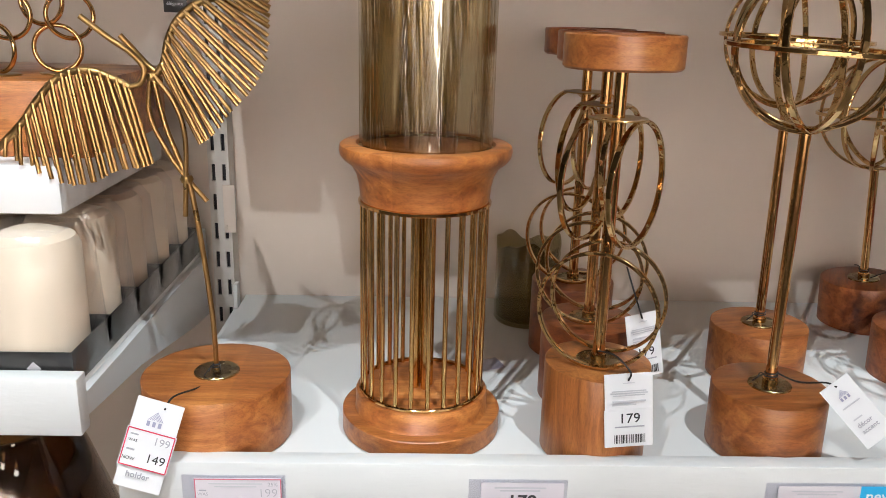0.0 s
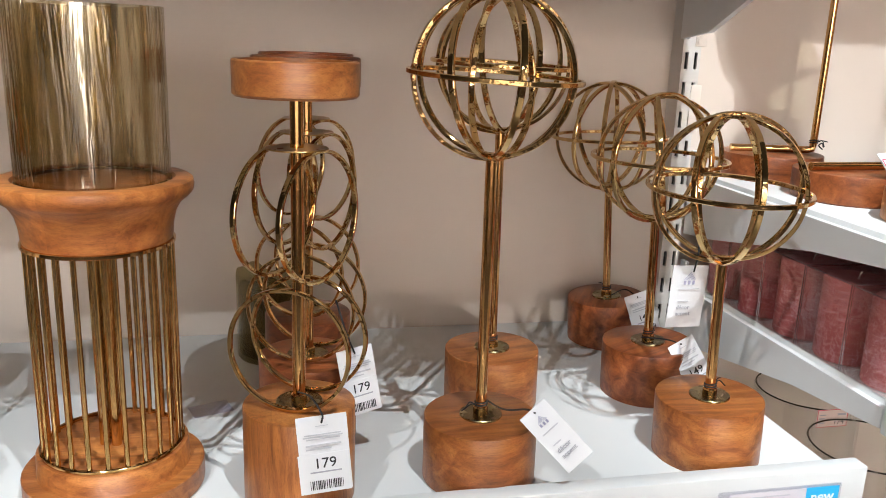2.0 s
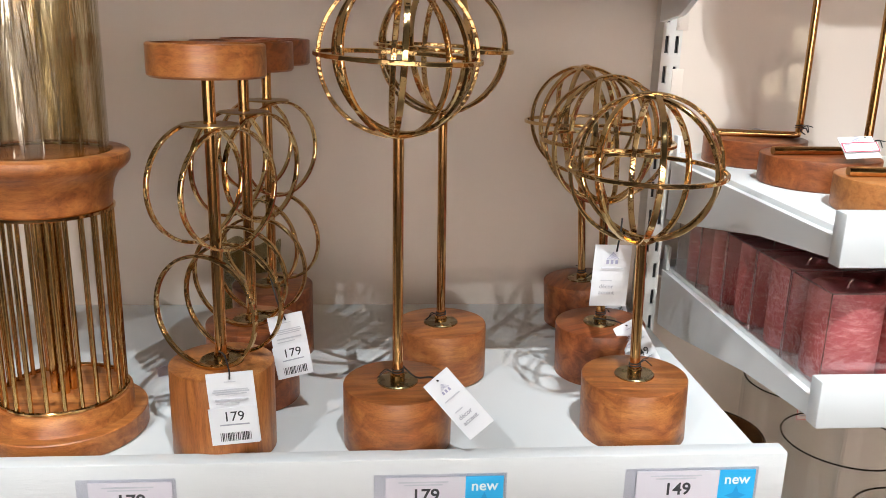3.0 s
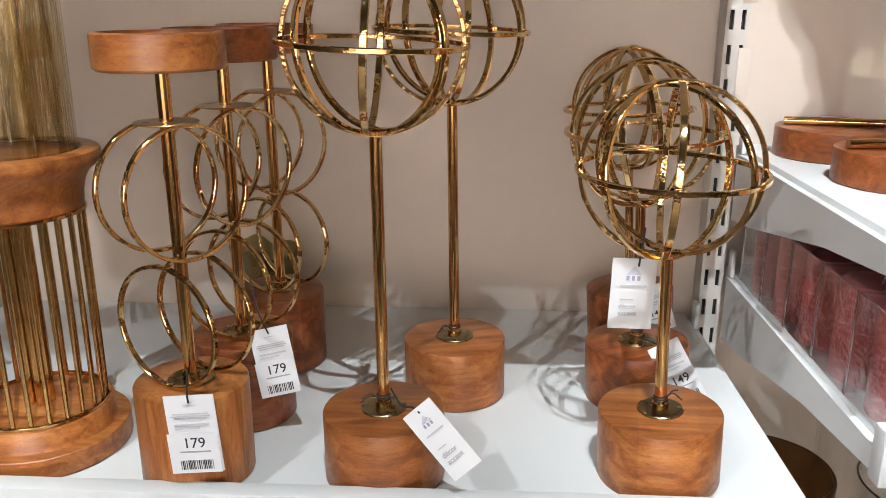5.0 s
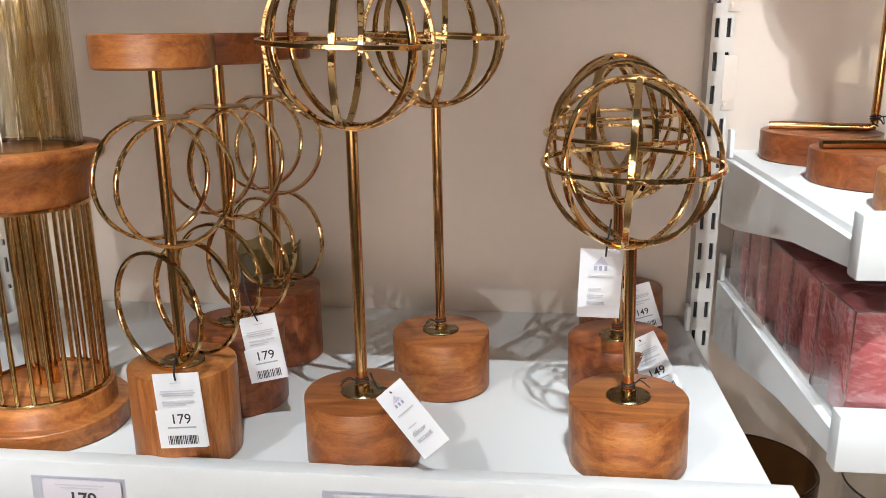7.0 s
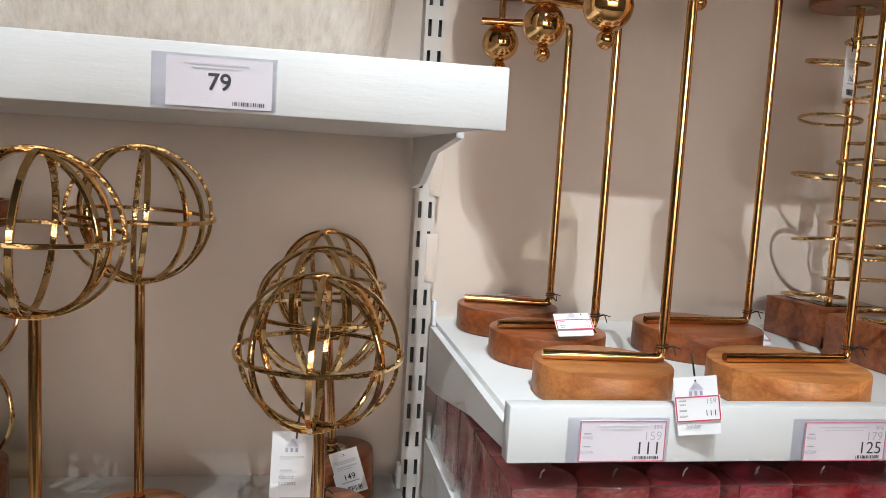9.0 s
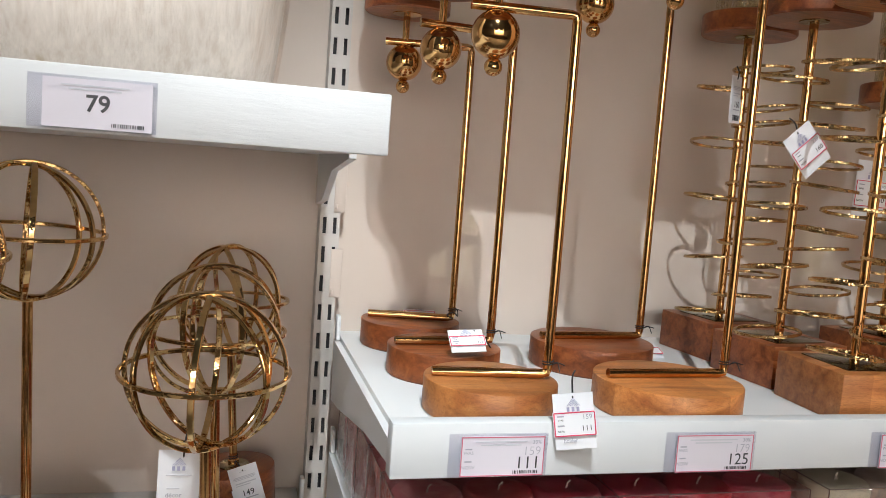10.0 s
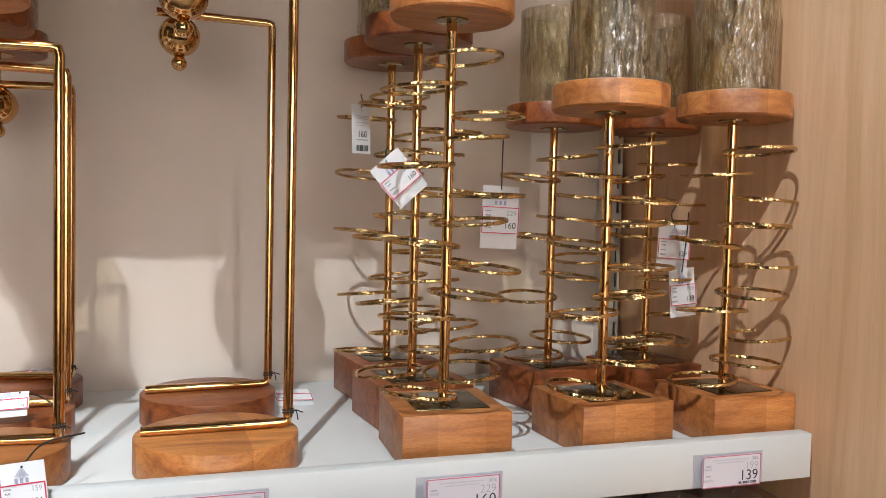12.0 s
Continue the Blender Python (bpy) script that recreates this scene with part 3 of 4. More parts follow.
def hang_tag(m, w, h, label, price="", kind="", cord=(), red=False, was=""):
    """A card with a hole; local x right, z up, printed side to -y; cord: points in local space from the hole."""
    t = thing("hang_tag", m, label, "price tag", "hanging price tags")
    bm = box(-w / 2, w / 2, -0.0004, 0.0004, -h / 2, h / 2)
    for v in bm.verts:
        v.co.y += 0.12 * v.co.x ** 2 / w
    part("card", bm, PAPER, t)
    f = -0.0007
    # building-shaped emblem
    roof = bmesh.new()
    e = w * 0.17
    for k in range(4):
        s = 1 - k * 0.24
        zc = h * 0.30
        a = [roof.verts.new((x, f, z)) for x, z in ((-e * s, zc - e * 0.2), (0, zc + e * s), (0, zc + e * s - e * 0.12), (-e * s + e * 0.10, zc - e * 0.2))]
        roof.faces.new(a)
        a = [roof.verts.new((x, f, z)) for x, z in ((e * s, zc - e * 0.2), (0, zc + e * s), (0, zc + e * s - e * 0.12), (e * s - e * 0.10, zc - e * 0.2))]
        roof.faces.new(a)
    for k in range(3):
        box(-e + k * e * 0.72, -e + k * e * 0.72 + e * 0.4, f, f + 0.0001, h * 0.30 - e, h * 0.30 - e * 0.35, bm=roof)
    if price and not red:
        roof.free()
        bars([(0, h * 0.38, w * 0.25, 0.0006), (0, h * 0.27, w * 0.72, 0.0010), (0, h * 0.24, w * 0.78, 0.0010), (0, h * 0.21, w * 0.66, 0.0008)], LIGHT_INK, t, "printed_line")
    else:
        part("emblem", roof, LILAC_INK, t, "lilac line drawing of roofs")
    if price and not red:
        part("price_sticker", box(-w / 2 - 0.0012, w / 2 - 0.0008, -0.0011, -0.0007, -h / 2, h * 0.02), PAPER, t, "white paper price sticker")
        f = -0.0014
        bars([(0, h * 0.13, w * 0.7, 0.0014), (-w * 0.1, h * 0.08, w * 0.5, 0.001)], LIGHT_INK, t, "printed_line")
        lettering(price, h * 0.19, INK, t, pose(0, f, -h * 0.11), name="price", fat=0.00005)
        bars([(0, -h * 0.22, w * 0.62, 0.0012)], GREY_INK, t, "printed_line", y=f)
        barcode(0, -h * 0.39, w * 0.66, h * 0.12, t).location.y = -0.0009
    if red:
        part("price_sticker", box(-w / 2 - 0.001, w / 2 + 0.0012, -0.0011, -0.0007, -h * 0.26, h * 0.17), PAPER, t, "white reduced-price sticker")
        f = -0.0014
        bars([(0, h * 0.16, w, 0.0010), (0, -h * 0.25, w, 0.0010), (-w / 2 + 0.0002, -h * 0.045, 0.0010, h * 0.4), (w / 2, -h * 0.045, 0.0010, h * 0.4)], RED_INK, t, "red_border", y=f)
        if was:
            lettering(was, h * 0.12, GREY_INK, t, pose(w * 0.44, f, h * 0.07), align="RIGHT", name="old_price")
        if price:
            lettering(price, h * 0.14, INK, t, pose(w * 0.44, f, -h * 0.13), align="RIGHT", name="price")
        lettering("WAS", h * 0.045, INK, t, pose(-w * 0.34, f, h * 0.03), name="small_print")
        lettering("NOW", h * 0.05, INK, t, pose(-w * 0.34, f, -h * 0.17), name="small_print")
        bars([(-w * 0.34, h * 0.10, w * 0.17, 0.0012), (-w * 0.34, -h * 0.07, w * 0.17, 0.0014)], GREY_INK, t, "script_mark", y=f)
    if kind:
        for k, line in enumerate(kind.split("\n")):
            lettering(line, h * 0.095, GREY_INK, t, pose(-w * 0.30, -0.0009, -h * 0.17 - k * h * 0.10 if not red else -h * 0.34), align="LEFT", name="printed_word", fat=0.0001)
        bars([(0, h * 0.13, w * 0.6, 0.0012), (-w * 0.12, -h * 0.07, w * 0.3, 0.0012)], LIGHT_INK, t, "printed_line")
    if cord:
        string(cord, t)
    return t


# ---- the wood and brass things ----
def round_base(t, r, h, mat=ACACIA, plate=0.0185, collar=True):
    part("base", lathe(disc_profile(r, 0, h, 0.0016), 64), mat, t, "turned wooden block")
    if plate:
        part("base_plate", lathe([(0, h), (plate, h), (plate, h + 0.0012), (plate - 0.0006, h + 0.0018), (0, h + 0.0018)], 40), BRASS_DARK, t, "round brass plate")
    if collar:
        part("collar", lathe([(0.0048, h + 0.0018), (0.0066, h + 0.0018), (0.0066, h + 0.007), (0.0055, h + 0.008), (0.0048, h + 0.008)], 24), GOLD, t)


def tied_cord(t, z, r, away):
    """Black cord wound twice round a rod, with two loose ends."""
    pts = [(r * math.cos(a), r * math.sin(a), z + 0.0004 * a) for a in (0.5 * k for k in range(26))]
    part("cord", tube(pts, 0.0006, 6), STRING, t, "thin black cord")
    c, q = math.cos(radians(away)), math.sin(radians(away))
    for k in (-1, 1):
        end = [(r * c, r * q, z + 0.002), ((r + 0.006) * c, (r + 0.006) * q + 0.002 * k, z + 0.005), ((r + 0.013) * c - 0.003 * k * q, (r + 0.013) * q + 0.003 * k * c, z + 0.001 + 0.003 * k)]
        part("cord_end", tube(smooth_path(end, 5), 0.00055, 6), STRING, t)


def globe_holder(x, y, stem, radius, turn, label, lean=0.0, timber=None):
    """A wooden block, a brass stem and a globe of brass hoops."""
    t = thing("globe_ornament", pose(x, y, S1, 0, lean, 0) @ pose(0, 0, 0, 0, 0, turn), label, "ornament", "brass globe ornaments")
    h = 0.059
    round_base(t, 0.0495, h, timber or ACACIA)
    part("stem", lathe([(0, h + 0.0018), (0.0048, h + 0.0018), (0.0048, h + stem), (0, h + stem)], 20), GOLD, t)
    tied_cord(t, h + 0.008, 0.0054, 200 if stem > 0.2 else 30)
    cz = h + stem + radius - 0.001
    tilts = [(0, 3, 3), (43, -6, 4), (90, 4, -4), (146, -5, 6)]
    for k, (az, a, b) in enumerate(tilts):
        m = Matrix.Translation((0, 0, cz)) @ pose(0, 0, 0, a, b, az) @ pose(0, 0, 0, 90, 0, 0)
        part("hoop", band(radius * (1 - 0.012 * k), 0.0054, 0.0036, m), GOLD_HOOP, t)
    part("equator_hoop", band(radius * 1.045, 0.0040, 0.0034, Matrix.Translation((0, 0, cz)) @ pose(0, 0, 0, 1.5, 2.5, 0)), GOLD_HOOP, t)
    part("finial_knot", lathe(disc_profile(0.0052, h + stem - 0.003, h + stem + 0.0012, 0.0005), 20), GOLD, t)
    return t


GLOBE_TALL, GLOBE_LOW = "tall brass hoop globe on a wood block", "short brass hoop globe on a wood block"
globe_holder(0.314, 0.648, 0.224, 0.0655, 2, GLOBE_TALL, -0.4)
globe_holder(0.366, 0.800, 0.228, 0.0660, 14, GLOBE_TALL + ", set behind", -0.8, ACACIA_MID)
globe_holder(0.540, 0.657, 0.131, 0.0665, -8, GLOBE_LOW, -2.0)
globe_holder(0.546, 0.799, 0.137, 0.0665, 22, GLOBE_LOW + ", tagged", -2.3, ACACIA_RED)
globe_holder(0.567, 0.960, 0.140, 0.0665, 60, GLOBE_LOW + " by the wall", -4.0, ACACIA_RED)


def ring_holder(x, y, label, turn=0.0, disc_h=0.0265, timber=None):
    """A tall wooden block, a stem with four hoops and a plate, and a wooden tray on top."""
    t = thing("hoop_candle_holder", pose(x, y, S1, 0, 0, turn), label, "candle holder", "hoop candle holders")
    h = 0.083
    round_base(t, 0.0455, h, timber or ACACIA_UP, plate=0.019)
    top = 0.329
    part("stem", lathe([(0, h + 0.0018), (0.0052, h + 0.0018), (0.0052, top), (0, top)], 20), GOLD, t)
    zp = 0.290
    part("plate", lathe([(0.0052, zp), (0.0235, zp), (0.024, zp + 0.0006), (0.0235, zp + 0.0013), (0.0052, zp + 0.0013)], 40), GOLD_SOFT, t, "thin round brass plate")
    for az, cz, r in ((52, zp - 0.0505, 0.0505), (-25, h + 0.0515, 0.0495)):
        for side in (-1, 1):
            n = Vector((-math.sin(radians(az)), math.cos(radians(az)), 0)) * (0.0205 * side)
            m = Matrix.Translation((n.x, n.y, cz)) @ pose(0, 0, 0, 90, 0, az)
            part("hoop", band(r, 0.0047, 0.0030, m), GOLD_HOOP, t)
    r = 0.0468
    part("top_tray", lathe([(0, top), (r - 0.002, top), (r, top + 0.002), (r, top + disc_h - 0.001), (r - 0.001, top + disc_h), (r - 0.0045, top + disc_h), (r - 0.005, top + disc_h - 0.004), (0, top + disc_h - 0.004)], 64), timber or ACACIA, t, "round wooden tray")
    return t


ring_holder(0.158, 0.643, "brass hoop candle holder with a 179 tag")
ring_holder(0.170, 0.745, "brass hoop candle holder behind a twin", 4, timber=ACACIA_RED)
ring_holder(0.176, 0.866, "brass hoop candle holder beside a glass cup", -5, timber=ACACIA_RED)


def column_holder(x, y):
    """A fluted-column lantern: stepped foot, brass rods, wooden capital, glass cylinder."""
    t = thing("column_candle_holder", pose(x, y, S1), "wood and brass column holder with amber glass", "candle holder")
    part("foot", lathe([(0, 0), (0.0700, 0), (0.0718, 0.0015), (0.0718, 0.0192), (0.0710, 0.0200), (0.0606, 0.0203), (0.0600, 0.0210), (0.0596, 0.0376), (0.0588, 0.0388), (0.0565, 0.0392), (0, 0.0392)], 72), ACACIA, t, "stepped round wooden foot")
    part("lower_hoop", band(0.0552, 0.0030, 0.0032, Matrix.Translation((0, 0, 0.0408)), 72), GOLD, t)
    zb = 0.214
    for k in range(24):
        a = 2 * math.pi * (k + 0.35) / 24
        part("rod", lathe([(0, 0.0392), (0.0021, 0.0392), (0.0021, zb), (0, zb)], 10), GOLD_ROD, t, m=pose(0.0535 * math.cos(a), 0.0535 * math.sin(a), 0))
    for k in range(4):
        a = math.pi * (0.5 * k + 0.15)
        part("centre_rod", lathe([(0, 0.0392), (0.0040, 0.0392), (0.0040, zb), (0, zb)], 16), GOLD_ROD, t, m=pose(0.0072 * math.cos(a), 0.0072 * math.sin(a), 0))
    part("upper_hoop", band(0.0556, 0.0034, 0.0030, Matrix.Translation((0, 0, zb - 0.0015)), 72), GOLD, t)
    prof = [(0, zb), (0.0545, zb), (0.0555, zb + 0.003), (0.0562, zb + 0.012), (0.0585, zb + 0.022), (0.0630, zb + 0.030), (0.0690, zb + 0.0345), (0.0722, zb + 0.0385), (0.0730, zb + 0.0430), (0.0722, zb + 0.0470), (0.0700, zb + 0.0485), (0.0590, zb + 0.0485), (0.0580, zb + 0.0450), (0, zb + 0.0450)]
    part("capital", lathe(prof, 72), ACACIA, t, "turned flaring wooden capital")
    zg = zb + 0.0455
    part("glass_cylinder", lathe([(0.0560, zg), (0.0562, zg + 0.1300), (0.0556, zg + 0.1304), (0.0545, zg + 0.1300), (0.0543, zg + 0.001)], 96), AMBER_GLASS, t, "amber lustre glass tube with vertical streaks")
    part("gold_rim", band(0.0550, 0.0020, 0.0030, Matrix.Translation((0, 0, zg + 0.001)), 72), BRASS_DARK, t)
    return t


column_holder(0.0065, 0.681)


def bird_holder(x, y):
    """A bent-wire bird with rod feathers on a wooden block."""
    t = thing("bird_ornament", pose(x, y, S1), "gold wire bird with spread rod wings", "ornament")
    h = 0.059
    round_base(t, 0.0640, h, ACACIA, plate=0.0195, collar=False)
    tied_cord(t, h + 0.003, 0.0031, -110)

    def w(px, pz, py=0.0):
        return (px - x, py, pz - S1)

    def wire(name, pts, r=0.0021, label=""):
        return part(name, tube(smooth_path(pts, 8), r, 10), GOLD_SOFT, t, label)

    wire("stem", [(0.0, 0, h), (-0.001, 0, h + 0.05), (-0.006, 0, h + 0.11), (-0.013, 0, h + 0.165), w(-0.194, 1.315), w(-0.204, 1.345), w(-0.211, 1.383)], 0.0023)
    wire("body_wire", [w(-0.214, 1.384, 0.003), w(-0.217, 1.352, 0.004), w(-0.203, 1.320, 0.003), w(-0.189, 1.300, 0.002), w(-0.1745, 1.282, 0.002)])
    wire("body_wire", [w(-0.209, 1.384, -0.003), w(-0.194, 1.362, -0.004), w(-0.188, 1.335, -0.003), w(-0.190, 1.300, -0.002), w(-0.192, 1.270, -0.002)])
    wire("beak", [w(-0.264, 1.428), w(-0.243, 1.412), w(-0.228, 1.402), w(-0.218, 1.390), w(-0.2205, 1.3785), w(-0.230, 1.3745)], 0.0024)
    wire("crest_wire", [w(-0.236, 1.414, 0.005), w(-0.228, 1.405, 0.005), w(-0.217, 1.393, 0.004), w(-0.208, 1.386, 0.002)], 0.0024)
    left = smooth_path([w(-0.230, 1.3745), w(-0.241, 1.380), w(-0.256, 1.386), w(-0.272, 1.386), w(-0.288, 1.379), w(-0.305, 1.361), w(-0.319, 1.343), w(-0.345, 1.318)], 8)
    right = smooth_path([w(-0.208, 1.385), w(-0.202, 1.394), w(-0.197, 1.412), w(-0.188, 1.428), w(-0.170, 1.441), w(-0.145, 1.447), w(-0.120, 1.453), w(-0.100, 1.461), w(-0.080, 1.466)], 8)
    part("wing_spar", tube(left, 0.0030, 10), GOLD_SOFT, t, "bent gold spar")
    part("wing_spar", tube(right, 0.0030, 10), GOLD_SOFT, t, "bent gold spar")
    wire("spar_fork", [w(-0.112, 1.452, -0.002), w(-0.098, 1.449, -0.004), w(-0.086, 1.451, -0.004)], 0.0022)
    wire("spar_fork", [w(-0.125, 1.450, 0.002), w(-0.105, 1.457, 0.004), w(-0.090, 1.474, 0.004)], 0.0022)

    def feathers(spar, ends, count, first, last):
        low = smooth_path(ends, 12)
        for k in range(count):
            s = k / (count - 1)
            a = spar[round((first + (last - first) * s) * (len(spar) - 1))]
            b = low[round(s * (len(low) - 1))]
            a, b = Vector(a), Vector(b)
            off = Vector((0, 0.0022 * (-1) ** k - 0.001, 0))
            part("feather", tube([a + off * 0.6, a.lerp(b, 0.5) + off, b + off], 0.00185, 8), GOLD_SOFT, t)
            part("weld", ball(0.0025, 0), GOLD_SOFT, t, m=Matrix.Translation(a + Vector((0, 0.001 * (-1) ** k, 0))))

    feathers(left, [w(-0.217, 1.313), w(-0.226, 1.310), w(-0.245, 1.307), w(-0.265, 1.297), w(-0.285, 1.295), w(-0.305, 1.303), w(-0.333, 1.317)], 28, 0.02, 0.93)
    feathers(right, [w(-0.177, 1.330), w(-0.166, 1.338), w(-0.150, 1.357), w(-0.132, 1.376), w(-0.121, 1.398), w(-0.118, 1.425), w(-0.117, 1.442)], 28, 0.08, 0.70)
    for px, pz in ((-0.2115, 1.383), (-0.1895, 1.301)):
        part("binding", lathe([(0, -0.004), (0.0045, -0.003), (0.0056, 0), (0.0045, 0.003), (0, 0.004)], 12), GOLD_SOFT, t, "bound wire knot", m=Matrix.Translation(w(px, pz)))
    return t


bird_holder(-0.174, 0.662)

# small grey glass cup with a broken wavy rim
cup = thing("glass_cup", pose(0.137, 0.955, S1), "grey-green glass cup with a wavy rim", "glass cup")
bm = bmesh.new()
outer, inner = [], []
for i in range(72):
    a = 2 * math.pi * i / 72
    top = 0.101 + 0.006 * math.sin(3 * a + 0.6) + 0.003 * math.sin(7 * a)
    outer.append([bm.verts.new((r * math.cos(a), r * math.sin(a), z)) for r, z in ((0.037, 0.0005), (0.0395, 0.004), (0.0395, top))])
    inner.append([bm.verts.new((r * math.cos(a), r * math.sin(a), z)) for r, z in ((0.034, 0.005), (0.0372, 0.008), (0.0372, top))])
for i in range(72):
    j = (i + 1) % 72
    for k in range(2):
        bm.faces.new((outer[i][k], outer[j][k], outer[j][k + 1], outer[i][k + 1]))
        bm.faces.new((inner[i][k], inner[i][k + 1], inner[j][k + 1], inner[j][k]))
    bm.faces.new((outer[i][2], outer[j][2], inner[j][2], inner[i][2]))
bm.faces.new([o[0] for o in outer])
bm.faces.new([o[0] for o in inner])
part("cup_wall", bm, GREY_GLASS, cup)

# thin see-through lilac sheet lying flat on the shelf
lilac = thing("lilac_patch", pose(0.075, 0.812, S1, 0, 0, 20), "small see-through lilac patch on the shelf", "plastic scrap")
part("sheet", box(-0.02, 0.02, -0.013, 0.013, 0.0002, 0.0012), LILAC_SHEET, lilac)


# ---- tall C-shaped holders ----
def c_holder(x, y, bar_left, base_r, arm_z, ball_dx, label, turn=0.0, timber=ACACIA):
    """Wooden disc, brass rod bent round into an arm, with a ball drop and a tray on the arm. x, y: the upright."""
    t = thing("arm_candle_holder", pose(x, y, S2, 0, 0, turn), label, "candle holder", "arm candle holders")
    h = 0.032
    mid = (bar_left + 0.002) / 2
    part("base", lathe(disc_profile(base_r, 0, h, 0.0016), 72, centre=(mid, 0)), timber, t, "thick round wooden disc")
    zr = h + 0.0046
    top = arm_z - S2
    r = 0.0046
    pts = [(bar_left, 0, zr), (-0.006, 0, zr), (-0.001, 0, zr + 0.001), (0, 0, zr + 0.006), (0, 0, top - 0.006), (-0.001, 0, top - 0.001), (-0.006, 0, top), (ball_dx - 0.024, 0, top)]
    part("rod", tube(pts, r, 14), GOLD, t, "bent brass rod")
    tied_cord(t, zr + 0.008, 0.0052, -60)
    part("drop_ball", ball(0.0222, top - 0.0245), GOLD, t, "polished brass ball", m=Matrix.Translation((ball_dx, 0, 0)))
    part("drop_bead", ball(0.0084, top - 0.0535), GOLD, t, m=Matrix.Translation((ball_dx, 0, 0)))
    part("tray_stem", lathe([(0, top + 0.003), (0.0042, top + 0.003), (0.0042, top + 0.033), (0.018, top + 0.0335), (0.018, top + 0.0345), (0, top + 0.0345)], 20), GOLD, t, m=Matrix.Translation((ball_dx, 0, 0)))
    z = top + 0.0345
    part("tray", lathe(disc_profile(0.0525, z, z + 0.027, 0.0018), 64), timber, t, "round wooden tray", m=Matrix.Translation((ball_dx, 0, 0)))
    z += 0.027
    part("glass_cylinder", lathe([(0.0425, z), (0.0425, z + 0.095), (0.0412, z + 0.0955), (0.0405, z + 0.095), (0.0405, z)], 64), SMOKE_GLASS, t, "grey-green ripple glass", m=Matrix.Translation((ball_dx, 0, 0)))
    return t


SHORT_C, TALL_C = "short brass arm holder on a round wood disc", "tall brass arm holder on a wood disc"
c_holder(0.844, 0.672, -0.112, 0.0635, 1.657, -0.076, SHORT_C + " with a tag", -4, timber=ACACIA_PALE)
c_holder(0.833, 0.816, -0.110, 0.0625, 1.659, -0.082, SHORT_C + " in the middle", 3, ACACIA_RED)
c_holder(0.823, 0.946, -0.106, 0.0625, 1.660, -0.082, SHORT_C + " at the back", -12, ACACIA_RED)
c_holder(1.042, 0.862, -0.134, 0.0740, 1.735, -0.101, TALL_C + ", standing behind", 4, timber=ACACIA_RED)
c_holder(1.042, 0.681, -0.132, 0.0740, 1.737, -0.098, TALL_C + ", in front", 2, timber=ACACIA_PALE)


# ---- ring towers ----
def ring_tower(x, y, height, label, turn=0.0, size=0.109):
    t = thing("ring_tower_holder", pose(x, y, S2, 0, 0, turn), label, "candle holder", "ring tower holders")
    h, s, q = 0.050, size / 2, 0.037
    bm = box(-s, s, -s * 0.98, s * 0.98, 0, h, 0.0014)
    # front towers take the pale acacia, rear ones the darker red-brown
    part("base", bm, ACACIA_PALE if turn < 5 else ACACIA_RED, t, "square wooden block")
    part("base_plate", box(-q, q, -q, q, h, h + 0.0012, 0.0004), SMOKED_PLATE, t, "square dark glossy plate")
    part("stem", lathe([(0, h), (0.0052, h), (0.0052, height), (0, height)], 20), GOLD, t)
    n = int((height - h - 0.02) / 0.0247)
    rnd = random.Random(int(x * 1000 + y * 100))
    for k in range(n):
        az = (205, 275, -15)[k % 3] + rnd.uniform(-9, 9) - turn
        z = h + 0.012 + 0.0247 * k + rnd.uniform(-0.004, 0.004)
        cx, cy = 0.0385 * math.cos(radians(az)), 0.0385 * math.sin(radians(az))
        m = Matrix.Translation((cx, cy, z)) @ pose(0, 0, 0, rnd.uniform(-6, 6), rnd.uniform(-6, 6), 0)
        hoop = band(0.0365, 0.0035, 0.0032, m, 56)
        for v in hoop.verts:
            v.co += Vector((rnd.uniform(-1, 1), rnd.uniform(-1, 1), rnd.uniform(-1, 1))) * 0.00028
        part("ring", hoop, GOLD_HAMMERED, t, angle=4)
    part("tray_plate", lathe([(0, height - 0.0015), (0.017, height - 0.0015), (0.017, height), (0, height)], 32), BRASS_DARK, t)
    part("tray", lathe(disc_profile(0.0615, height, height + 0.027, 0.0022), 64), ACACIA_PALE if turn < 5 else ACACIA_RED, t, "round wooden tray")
    z = height + 0.027
    part("glass_cylinder", lathe([(0.0455, z), (0.0455, z + 0.118), (0.0442, z + 0.1185), (0.0435, z + 0.118), (0.0435, z)], 72), SMOKE_GLASS, t, "grey-green bubbled glass")
    return t


TOWER = "brass ring tower on a square wood block"
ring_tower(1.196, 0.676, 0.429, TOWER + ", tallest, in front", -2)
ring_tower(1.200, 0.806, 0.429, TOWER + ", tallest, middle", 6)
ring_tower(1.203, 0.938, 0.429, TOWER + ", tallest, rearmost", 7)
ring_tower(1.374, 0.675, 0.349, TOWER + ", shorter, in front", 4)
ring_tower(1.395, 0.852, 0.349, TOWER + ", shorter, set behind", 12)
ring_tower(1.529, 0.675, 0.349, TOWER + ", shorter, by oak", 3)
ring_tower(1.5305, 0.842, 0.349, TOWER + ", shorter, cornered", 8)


# ---- tags where they hang ----
def tag_pose(x, y, z, roll=0.0, yaw=0.0, pitch=0.0):
    return pose(x, y, z, pitch, roll, yaw)


